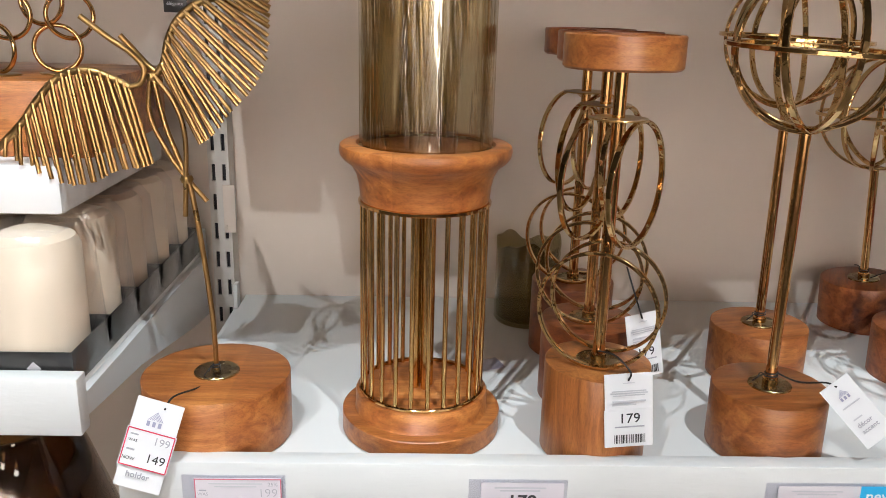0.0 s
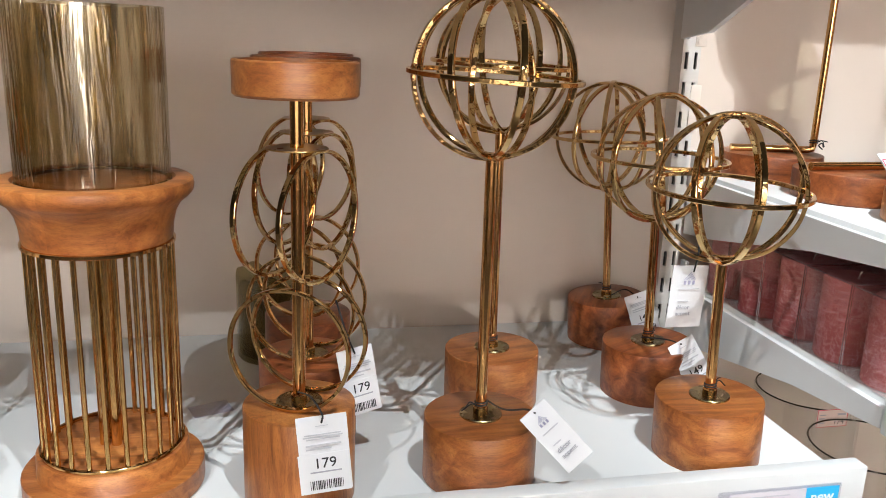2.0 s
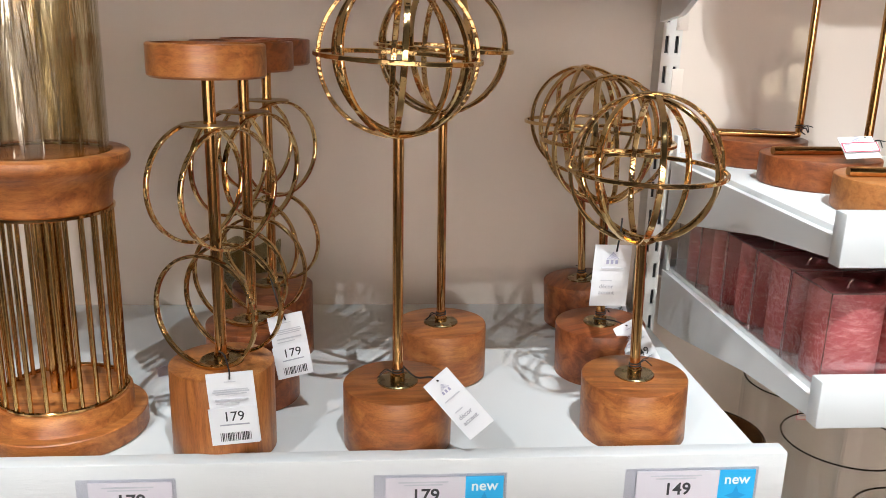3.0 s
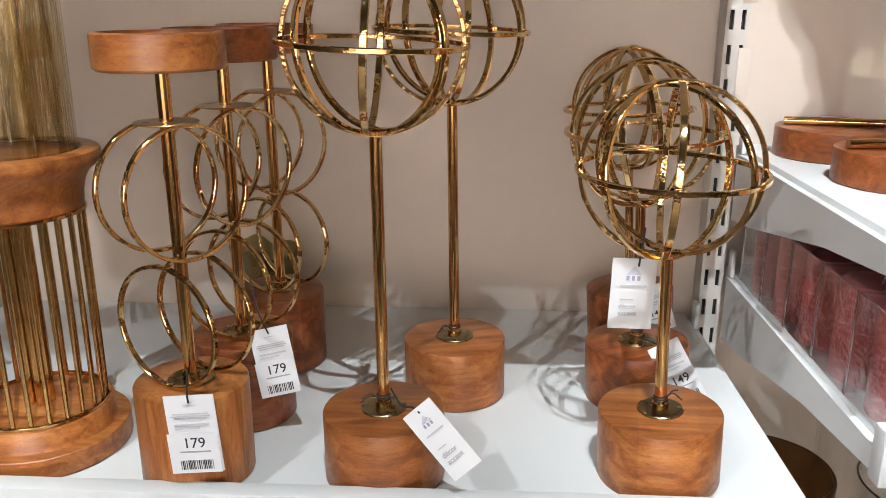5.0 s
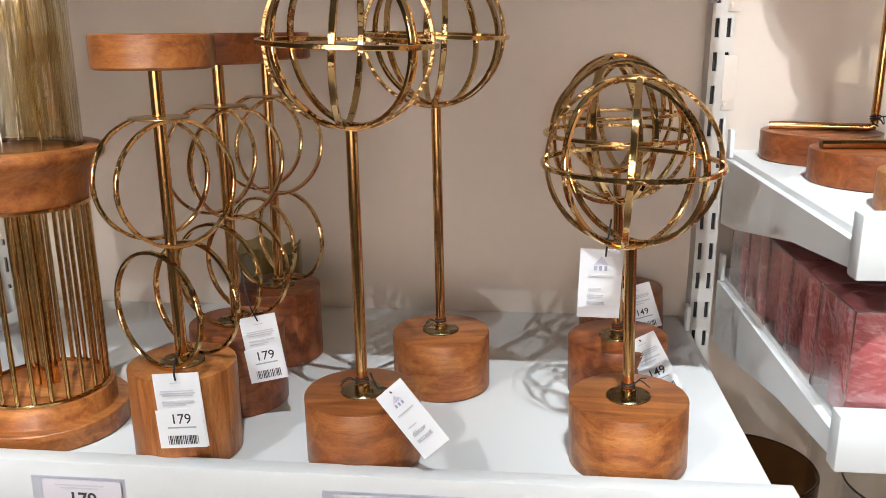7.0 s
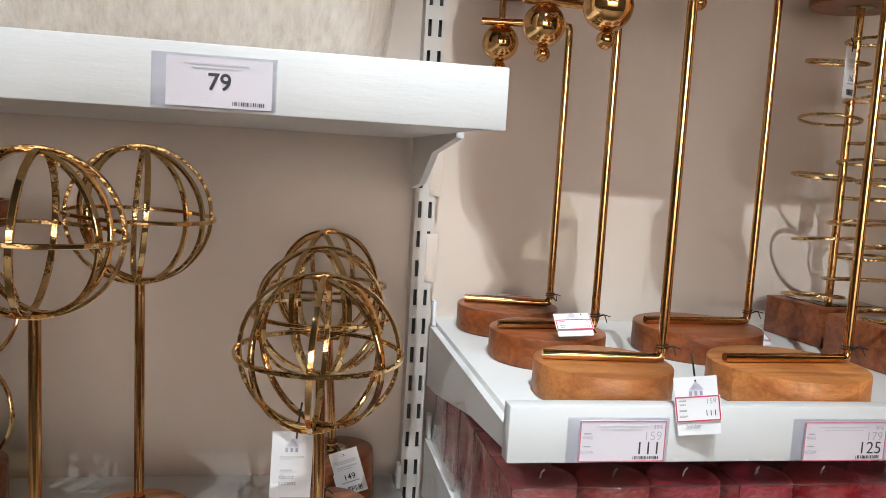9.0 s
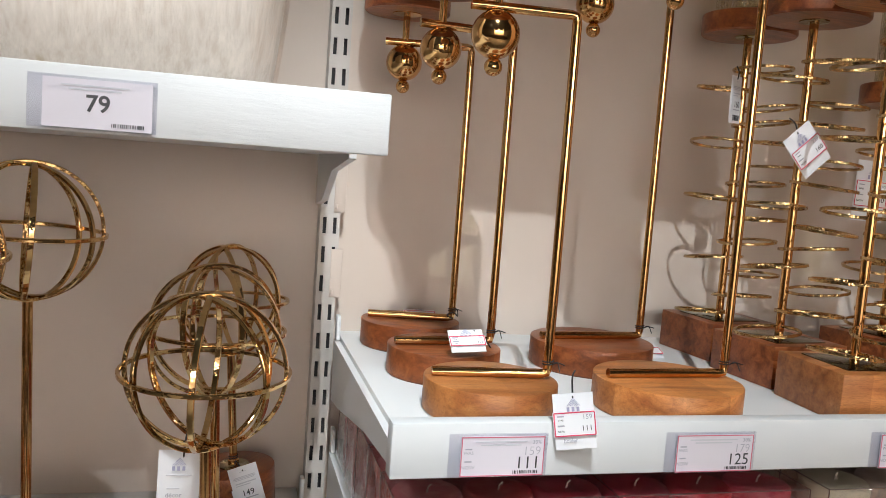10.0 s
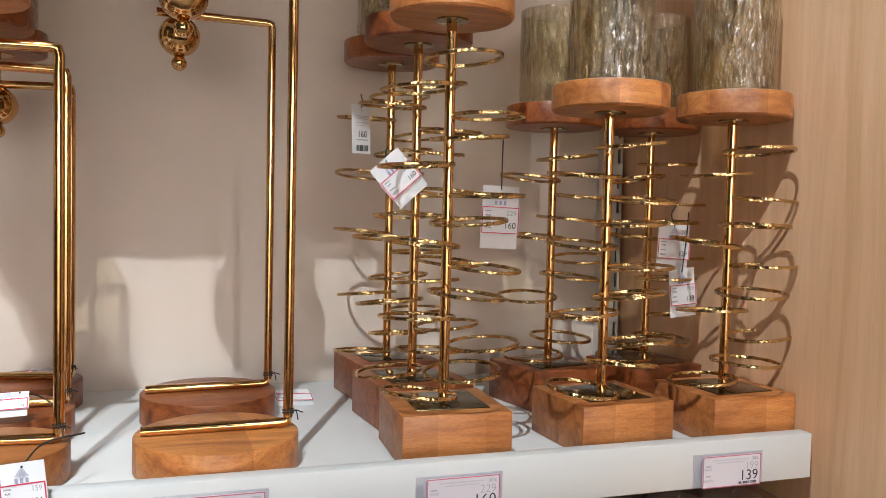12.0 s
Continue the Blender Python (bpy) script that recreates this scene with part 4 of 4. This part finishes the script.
hang_tag(tag_pose(0.175, 0.5935, 1.131, -5, 0, -3), 0.039, 0.063, "white card priced 179 hanging from a hoop holder", "179", cord=[(0, 0, 0.026), (0.001, -0.002, 0.034), (-0.006, 0.02, 0.04), (-0.016, 0.045, 0.036)])
hang_tag(tag_pose(0.213, 0.694, 1.146, -9, 12, -4), 0.033, 0.062, "white card priced 179 on the middle hoop holder", "179", cord=[(0, 0, 0.026), (-0.004, 0.0, 0.045), (-0.006, 0.01, 0.075)])
hang_tag(tag_pose(0.364, 0.594, 1.132, -43, 0, -14), 0.027, 0.061, "white décor accent card leaning on a globe base", kind="décor\naccent", cord=[(0, 0, 0.026), (-0.004, 0.006, 0.032), (-0.02, 0.03, 0.038), (-0.03, 0.06, 0.052)])
hang_tag(tag_pose(0.512, 0.672, 1.222, 1, 0, 2), 0.035, 0.060, "white décor accent card hanging below a globe", kind="décor\naccent", cord=[(0.003, 0, 0.024), (0.004, -0.001, 0.04), (0.006, 0.004, 0.055)])
hang_tag(tag_pose(0.573, 0.750, 1.118, -29, 0, -14), 0.030, 0.060, "white card priced 149 leaning on a globe base", "149", cord=[(0, 0, 0.026), (-0.01, 0.01, 0.036), (-0.025, 0.04, 0.042)])
hang_tag(tag_pose(0.578, 0.885, 1.130, -18, 0, -12), 0.033, 0.050, "white card priced 149 beside the rear globe", "149", cord=[(0, 0, 0.02), (-0.006, 0.02, 0.03), (-0.012, 0.06, 0.02)])
hang_tag(tag_pose(-0.209, 0.578, 1.103, 17, 0, -10), 0.037, 0.075, "white card reduced from 199 to 149 below the bird", "149", kind="holder", red=True, was="199", cord=[(0.004, 0, 0.032), (0.006, 0.012, 0.040), (0.018, 0.045, 0.041), (0.034, 0.082, 0.047)])
hang_tag(tag_pose(0.832, 0.576, 1.306, -9, -17, -6), 0.034, 0.047, "white card reduced from 159 to 111 over the shelf edge", "111", kind="holder", red=True, was="159", cord=[(0, 0, 0.02), (0.004, 0.03, 0.032), (0.012, 0.085, 0.03)])
hang_tag(tag_pose(0.788, 0.757, 1.334, -3, 0, -48), 0.037, 0.028, "white card reduced to 111 lying on a wood disc", "111", red=True, was="159", cord=[(0.01, 0, 0.012), (0.025, 0.02, 0.02), (0.045, 0.05, 0.016)])
hang_tag(tag_pose(1.165, 0.748, 1.560, -42, 0, 0), 0.040, 0.052, "white card reduced to 160 hanging askew on rings", "160", red=True, was="229", cord=[(0, 0, 0.022), (0.01, 0.01, 0.03), (0.02, 0.03, 0.03)])
hang_tag(tag_pose(1.303, 0.800, 1.520, 2, 0, 0), 0.046, 0.074, "white card reduced to 160 hanging between ring towers", "160", red=True, was="229", cord=[(0, 0, 0.032), (-0.001, 0.0, 0.06), (0.0, 0.004, 0.092)])
hang_tag(tag_pose(1.525, 0.775, 1.488, 3, 0, 0), 0.044, 0.058, "white card reduced to 139 hanging by the oak panel", "139", red=True, was="199", cord=[(0, 0, 0.025), (-0.006, 0.0, 0.04), (0.004, 0.006, 0.052)])
hang_tag(tag_pose(1.536, 0.768, 1.432, -5, 0, 0), 0.036, 0.060, "white card printed in red beside ring towers", "139", red=True, was="199", cord=[(0, 0, 0.025), (0.012, 0.004, 0.07), (0.02, 0.01, 0.098)])
hang_tag(tag_pose(1.150, 0.872, 1.622, -2, 35, 0), 0.031, 0.058, "white card hanging on the rearmost ring tower", "160", cord=[(0, 0, 0.025), (0.002, 0.0, 0.034), (0.004, 0.004, 0.042)])
hang_tag(tag_pose(1.078, 0.905, 1.2935, 4, 10, -62), 0.046, 0.030, "white reduced card lying behind an arm holder", red=True)
hang_tag(tag_pose(0.790, 0.985, 1.3195, 0, -8, -78), 0.040, 0.030, "white reduced card lying on the rear wood disc", red=True)
string([(0.826, 0.930, 1.327), (0.818, 0.922, 1.333), (0.808, 0.915, 1.331), (0.816, 0.918, 1.326)], tagged(thing("loose_string", pose(0, 0, 0), "black string tied round a brass rod", "string")))


# ---- boxed candles on the shelf below ----
def candle(t, x, y, r, h, mat, z=0.0):
    c = part("candle", lathe([(0, z), (r - 0.001, z), (r, z + 0.002), (r, z + h - 0.004), (r - 0.002, z + h - 0.001), (r - 0.005, z + h), (r * 0.5, z + h - 0.0012), (0, z + h - 0.002)], 40), mat, t, m=pose(x, y, 0))
    part("wick", tube([(0, 0, z + h - 0.002), (0.001, 0, z + h + 0.003), (0.004, 0.001, z + h + 0.005)], 0.0008, 6), WICK, c)
    return c


def candle_box(x, y, kinds, label, r=0.0325, h=0.086, card=False):
    n = len(kinds)
    t = thing("candle_box", pose(x, y, S3), label, "candle box", "boxed candles")
    w, d = n * (2 * r + 0.002), 2 * r + 0.004
    for k, mat in enumerate(kinds):
        candle(t, r + 0.001 + k * (2 * r + 0.002), 0, r, h, mat, 0.001)
    part("clear_box", box(-0.0015, w + 0.0015, -d / 2, d / 2, 0.0004, h + 0.004, 0.0012, segments=1), BOX_FILM, t, "clear plastic box")
    x0, x1, y0, y1, z1 = -0.0018, w + 0.0018, -d / 2 - 0.0003, d / 2 + 0.0003, h + 0.0042
    for a, b in (((x0, y0, 0.001), (x0, y0, z1)), ((x1, y0, 0.001), (x1, y0, z1)), ((x0, y1, 0.001), (x0, y1, z1)), ((x0, y0, z1), (x1, y0, z1)), ((x0, y1, z1), (x1, y1, z1)), ((x0, y0, z1), (x0, y1, z1)), ((x1, y0, z1), (x1, y1, z1))):
        part("box_edge", tube([a, b], 0.0007, 6), BOX_EDGE, t, "folded clear plastic edge")
    if card:
        c = part("scent_card", box(w * 0.40, w * 0.40 + 0.044, -d / 2 - 0.0012, -d / 2 - 0.0005, 0.022, 0.066), PAPER, t, "white card with pomegranates")
        for k, line in enumerate(("POMEGRANATE", "NOIR")):
            lettering(line, 0.0052, INK, c, pose(w * 0.40 + 0.022, -d / 2 - 0.0015, 0.0612 - k * 0.0062), name="printed_word")
        fr = bmesh.new()
        for layer, (fx, fz, fr_r) in enumerate(((0.0105, 0.032, 0.0080), (0.0230, 0.0335, 0.0092), (0.0345, 0.0315, 0.0078))):
            ring = [fr.verts.new((w * 0.40 + fx + fr_r * math.cos(a), -d / 2 - 0.0014 - 0.0002 * layer, fz + fr_r * math.sin(a))) for a in (2 * math.pi * i / 20 for i in range(20))]
            fr.faces.new(ring)
        part("fruit_print", fr, RED_INK, c, "red fruit shapes")
        lf = bmesh.new()
        for fx, fz, a in ((0.016, 0.0425, 0.6), (0.031, 0.0415, 2.4), (0.0385, 0.0405, 0.9)):
            ring = [lf.verts.new((w * 0.40 + fx + 0.005 * math.cos(s) * math.cos(a) - 0.002 * math.sin(s) * math.sin(a), -d / 2 - 0.0021, fz + 0.005 * math.cos(s) * math.sin(a) + 0.002 * math.sin(s) * math.cos(a))) for s in (2 * math.pi * i / 10 for i in range(10))]
            lf.faces.new(ring)
        part("leaf_print", lf, GREEN_INK, c, "green leaf shapes")
    return t


for row in range(5):
    y = 0.640 + 0.0725 * row
    candle_box(0.692, y, (PINK_WAX, RED_WAX, ROSE_WAX), "clear box of three rose and crimson candles", card=row == 0)
    candle_box(0.897, y, (ROSE_WAX, CRIMSON_WAX, ROSE_WAX), "clear box of rose and crimson pillar candles", card=row == 0)
    if row < 3:
        candle_box(1.122, y, (CREAM_WAX, TAUPE_WAX, TAUPE_WAX), "clear box of cream and taupe candles", r=0.034)
        candle_box(1.345, y, (CREAM_WAX, TAUPE_WAX, TAUPE_WAX), "clear box of taupe and cream candles", r=0.034)
small = thing("scent_card", pose(1.222, 0.6005, S3 + 0.045), "plain white candle label on a clear box", "label")
part("card", box(-0.018, 0.018, -0.0004, 0.0004, -0.024, 0.024), PAPER, small)
bars([(0, 0.010, 0.024, 0.0016), (0, 0.004, 0.026, 0.0022), (0, -0.004, 0.022, 0.0012), (0, -0.014, 0.020, 0.0010)], GREY_INK, small, "printed_line")


# ---- gold footed dish in front of the lower shelf ----
dish = thing("gold_candle_stand", pose(1.368, 0.515, 0.0), "tall polished gold stand with a dished top", "candle stand")
part("foot", lathe([(0, 0), (0.11, 0), (0.112, 0.006), (0.10, 0.018), (0.03, 0.035), (0.018, 0.06), (0, 0.06)], 48), GOLD, dish)
bm = bmesh.new()
rings = []
for z, r, flute in ((0.06, 0.016, 0.0), (0.9, 0.012, 0.0), (1.0760, 0.014, 0.0016), (1.1360, 0.018, 0.002), (1.1810, 0.019, 0.002), (1.2010, 0.018, 0.0016), (1.2090, 0.020, 0.0)):
    rings.append([bm.verts.new(((r + flute * math.cos(16 * a)) * math.cos(a), (r + flute * math.cos(16 * a)) * math.sin(a), z)) for a in (2 * math.pi * i / 96 for i in range(96))])
for a, b in zip(rings, rings[1:]):
    for i in range(96):
        bm.faces.new((a[i], a[(i + 1) % 96], b[(i + 1) % 96], b[i]))
bm.faces.new(rings[0])
bm.faces.new(rings[-1])
part("fluted_stem", bm, GOLD, dish, "fluted gold stem")
part("dish", lathe([(0, 1.2090), (0.024, 1.2090), (0.036, 1.2115), (0.046, 1.2185), (0.0505, 1.2255), (0.0505, 1.2275), (0.0490, 1.2282), (0.0450, 1.2250), (0.0380, 1.2205), (0.0300, 1.2190), (0.0270, 1.2202), (0.0245, 1.2192), (0.0225, 1.2140), (0.0180, 1.2120), (0, 1.2115)], 64), GOLD, dish, "dished gold top with a shallow well")


# ---- cushion on the upper shelf ----
def cushion(x, y, z, w, d, h):
    t = thing("cushion", pose(x, y, z, 0, 0, 0), "ivory foil-printed cushion in clear wrapping", "cushion")
    for name, mat, grow in (("cover", IVORY_CLOTH, 0.0), ("wrapping", FILM, 0.004)):
        bm = bmesh.new()
        n = 28
        grid = {}
        for side in (-1, 1):
            for i in range(n + 1):
                for j in range(n + 1):
                    u, v = 2 * i / n - 1, 2 * j / n - 1
                    f = ((1 - u ** 4) * (1 - v ** 4)) ** 0.42
                    wob = 0.006 * noise.noise((u * 3, v * 3, side * 2.0))
                    grid[side, i, j] = bm.verts.new((u * (w / 2 + grow) * (1 - 0.05 * v * v), side * (f * (d / 2 + wob) + grow * 0.3), h / 2 + v * (h / 2 + (grow if v > 0 else 0)) * (1 - 0.05 * u * u) + (0.0 if v > 0 else 0.05 * u * u * -v * h / 2)))
        for side in (-1, 1):
            for i in range(n):
                for j in range(n):
                    bm.faces.new((grid[side, i, j], grid[side, i + 1, j], grid[side, i + 1, j + 1], grid[side, i, j + 1]))
        bmesh.ops.remove_doubles(bm, verts=bm.verts, dist=0.0009)
        part(name, bm, mat, t)
    return t


cushion(0.335, 0.700, S0 + 0.001, 0.50, 0.13, 0.36)


# ---- pillar candles in the left bay ----
def wrapped_candle(x, y, label):
    t = thing("pillar_candle", pose(x, y, SL), label, "candle", "ivory pillar candles")
    r, h = 0.0385, 0.118
    part("wax", lathe([(0, 0.004), (r, 0.004), (r, h - 0.012), (r - 0.004, h - 0.004), (r - 0.012, h - 0.001), (r * 0.4, h + 0.003), (0, h + 0.004)], 44), IVORY_WAX, t, "ivory wax pillar")
    s = r + 0.0045
    tray = bmesh.new()
    box(-s, s, -s, s, 0.0, 0.0015, bm=tray)
    for a in (((-s, s, -s, -s + 0.001)), ((-s, s, s - 0.001, s)), ((-s, -s + 0.001, -s + 0.001, s - 0.001)), ((s - 0.001, s, -s + 0.001, s - 0.001))):
        box(*a, 0.0015, 0.030, bm=tray)
    part("card_tray", tray, BLACK_CARD, t, "black card tray")
    em = bmesh.new()
    for k in range(3):
        e = 0.006 - 0.0018 * k
        em.faces.new([em.verts.new((dx * e + 0.012, -s - 0.0004 - 0.0001 * k, 0.016 + dz * e)) for dx, dz in ((-1, 0), (0, -1), (1, 0), (0, 1))])
    part("emblem", em, LIGHT_INK, t, "pale printed emblem")
    film = bmesh.new()
    n = 10
    levels = ((0.0, s + 0.001), (0.030, s + 0.0015), (0.080, s - 0.001), (h - 0.01, s - 0.002), (h + 0.004, r - 0.006))
    rings = []
    for z, q in levels:
        ring = []
        for i in range(40):
            a = 2 * math.pi * i / 40
            c, sn = math.cos(a), math.sin(a)
            k = 1 / max(abs(c), abs(sn)) * 0.62 + 0.42
            k = min(k, 1.28) if z > 0.02 else 1 / max(abs(c), abs(sn))
            ring.append(film.verts.new((q * c * k * (1 + 0.012 * noise.noise((c * 4, sn * 4, z * 30 + x * 9))), q * sn * k, z)))
        rings.append(ring)
    for a, b in zip(rings, rings[1:]):
        for i in range(40):
            film.faces.new((a[i], a[(i + 1) % 40], b[(i + 1) % 40], b[i]))
    film.faces.new(rings[-1])
    part("wrapping", film, FILM, t, "clear crinkled shrink film")
    return t


for row in range(5):
    for col in range(3):
        wrapped_candle(-0.316 - 0.0905 * col, 0.648 + 0.076 * row - 0.004 * col, "ivory pillar candle in clear film and black tray")

riser = thing("acrylic_riser", pose(0, 0, SL), "plastic riser, glare painted white, on clear legs over the candle rows", "display riser")
part("top_slab", box(-0.64, -0.292, 0.66, 0.93, 0.128, 0.171, 0.005), GLARE_WHITE, riser, "slab coloured white for the glare on clear plastic")
for lx, ly in ((-0.625, 0.672), (-0.625, 0.918), (-0.295 - 0.012, 0.99 - 0.06)):
    part("leg", box(lx - 0.006, lx + 0.006, ly - 0.006, ly + 0.006, 0.0, 0.128, 0.001), ACRYLIC, riser)

block = thing("wooden_plinth", pose(0, 0, SL + 0.171), "reddish wooden plinth carrying brass ring sculptures", "plinth")
part("block", box(-0.56, -0.276, 0.690, 0.90, 0.0, 0.064, 0.002), ACACIA, block)


def ring_sculpture(x, y, label, turn):
    z = SL + 0.171 + 0.064
    t = thing("ring_sculpture", pose(x, y, z, 0, 0, turn), label, "ornament", "brass ring sculptures")
    part("foot", lathe(disc_profile(0.017, 0, 0.0016, 0.0004), 32), GOLD_SOFT, t)
    spots = ((0.0, 0.0215, 0), (0.012, 0.050, 25), (-0.010, 0.062, -20), (0.006, 0.092, 15), (-0.012, 0.110, 30), (0.010, 0.128, -10))
    for dx, dz, a in spots:
        part("ring", torus(0.0200, 0.0021, 48, 10, Matrix.Translation((dx, 0.003 * (a > 0), dz + 0.0016)) @ pose(0, 0, 0, 90, 0, a)), GOLD, t)
    return t


ring_sculpture(-0.325, 0.760, "polished brass stacked-ring sculpture on the plinth", 10)
ring_sculpture(-0.366, 0.735, "second brass stacked-ring sculpture on the plinth", -25)

sign = thing("black_sign", pose(-0.286, 0.996, 1.444), "small black card with pale script lettering", "sign")
part("card", box(-0.0135, 0.0135, -0.001, 0.001, -0.015, 0.02, 0.0008), BLACK_CARD, sign)
lettering("élégante", 0.0058, LIGHT_INK, sign, pose(0, -0.0016, -0.005), name="printed_word")
lettering("la vie", 0.0058, LIGHT_INK, sign, pose(0, -0.0016, 0.002), name="printed_word")

# ---- glass below the shelves ----
vase = thing("brown_vase", pose(-0.345, 0.635, 0.722), "round brown glass vase on the lower shelf", "vase")
part("vase_wall", lathe([(0, 0.0), (0.04, 0.0), (0.075, 0.06), (0.09, 0.16), (0.085, 0.26), (0.06, 0.34), (0.045, 0.37), (0.042, 0.37), (0.057, 0.338), (0.082, 0.26), (0.087, 0.16), (0.072, 0.062), (0.038, 0.004), (0, 0.004)], 48), BROWN_GLASS, vase)
part("rim", torus(0.0435, 0.0022, 48, 8, Matrix.Translation((0, 0, 0.370))), BROWN_GLASS, vase, "rounded brown glass rim")


def hurricane(x, y, r, h, label, glass=None):
    t = thing("glass_vase", pose(x, y, 0.722), label, "vase", "clear glass vases")
    part("wall", lathe([(0, 0), (r, 0), (r, h - 0.001), (r - 0.001, h), (r - 0.003, h), (r - 0.004, h - 0.001), (r - 0.004, 0.008), (0, 0.008)], 64), glass or PLAIN_GLASS, t)
    part("rim", torus(r - 0.002, 0.0011, 64, 8, Matrix.Translation((0, 0, h))), DARK_RIM, t, "rounded dark glass rim")
    return t


hurricane(0.866, 0.937, 0.070, 0.268, "clear glass cylinder vase by the wall")
hurricane(0.848, 0.790, 0.072, 0.260, "clear glass cylinder vase behind the edge")
hurricane(0.850, 0.642, 0.070, 0.245, "clear glass cylinder vase near the edge")
hurricane(0.688, 0.820, 0.071, 0.258, "smoky brown glass cylinder vase", BROWN_GLASS)
note = thing("vase_label", pose(0.851, 0.8645, 0.982), "small red-bordered 174 label on a vase", "label")
part("card", box(-0.0225, 0.0225, -0.0004, 0.0004, -0.0125, 0.0125), ROSE_PAPER, note)
bars([(0, 0.0120, 0.045, 0.0008), (0, -0.0120, 0.045, 0.0008), (-0.0221, 0, 0.0008, 0.0232), (0.0221, 0, 0.0008, 0.0232)], RED_INK, note, "red_border")
bars([(-0.015, 0.005, 0.009, 0.0016), (-0.015, 0.000, 0.008, 0.0016), (-0.015, -0.006, 0.009, 0.0018), (0.013, 0.005, 0.012, 0.0030)], GREY_INK, note, "printed_line", y=-0.0008)
lettering("174", 0.0105, INK, note, pose(0.010, -0.0008, -0.0055), name="price")
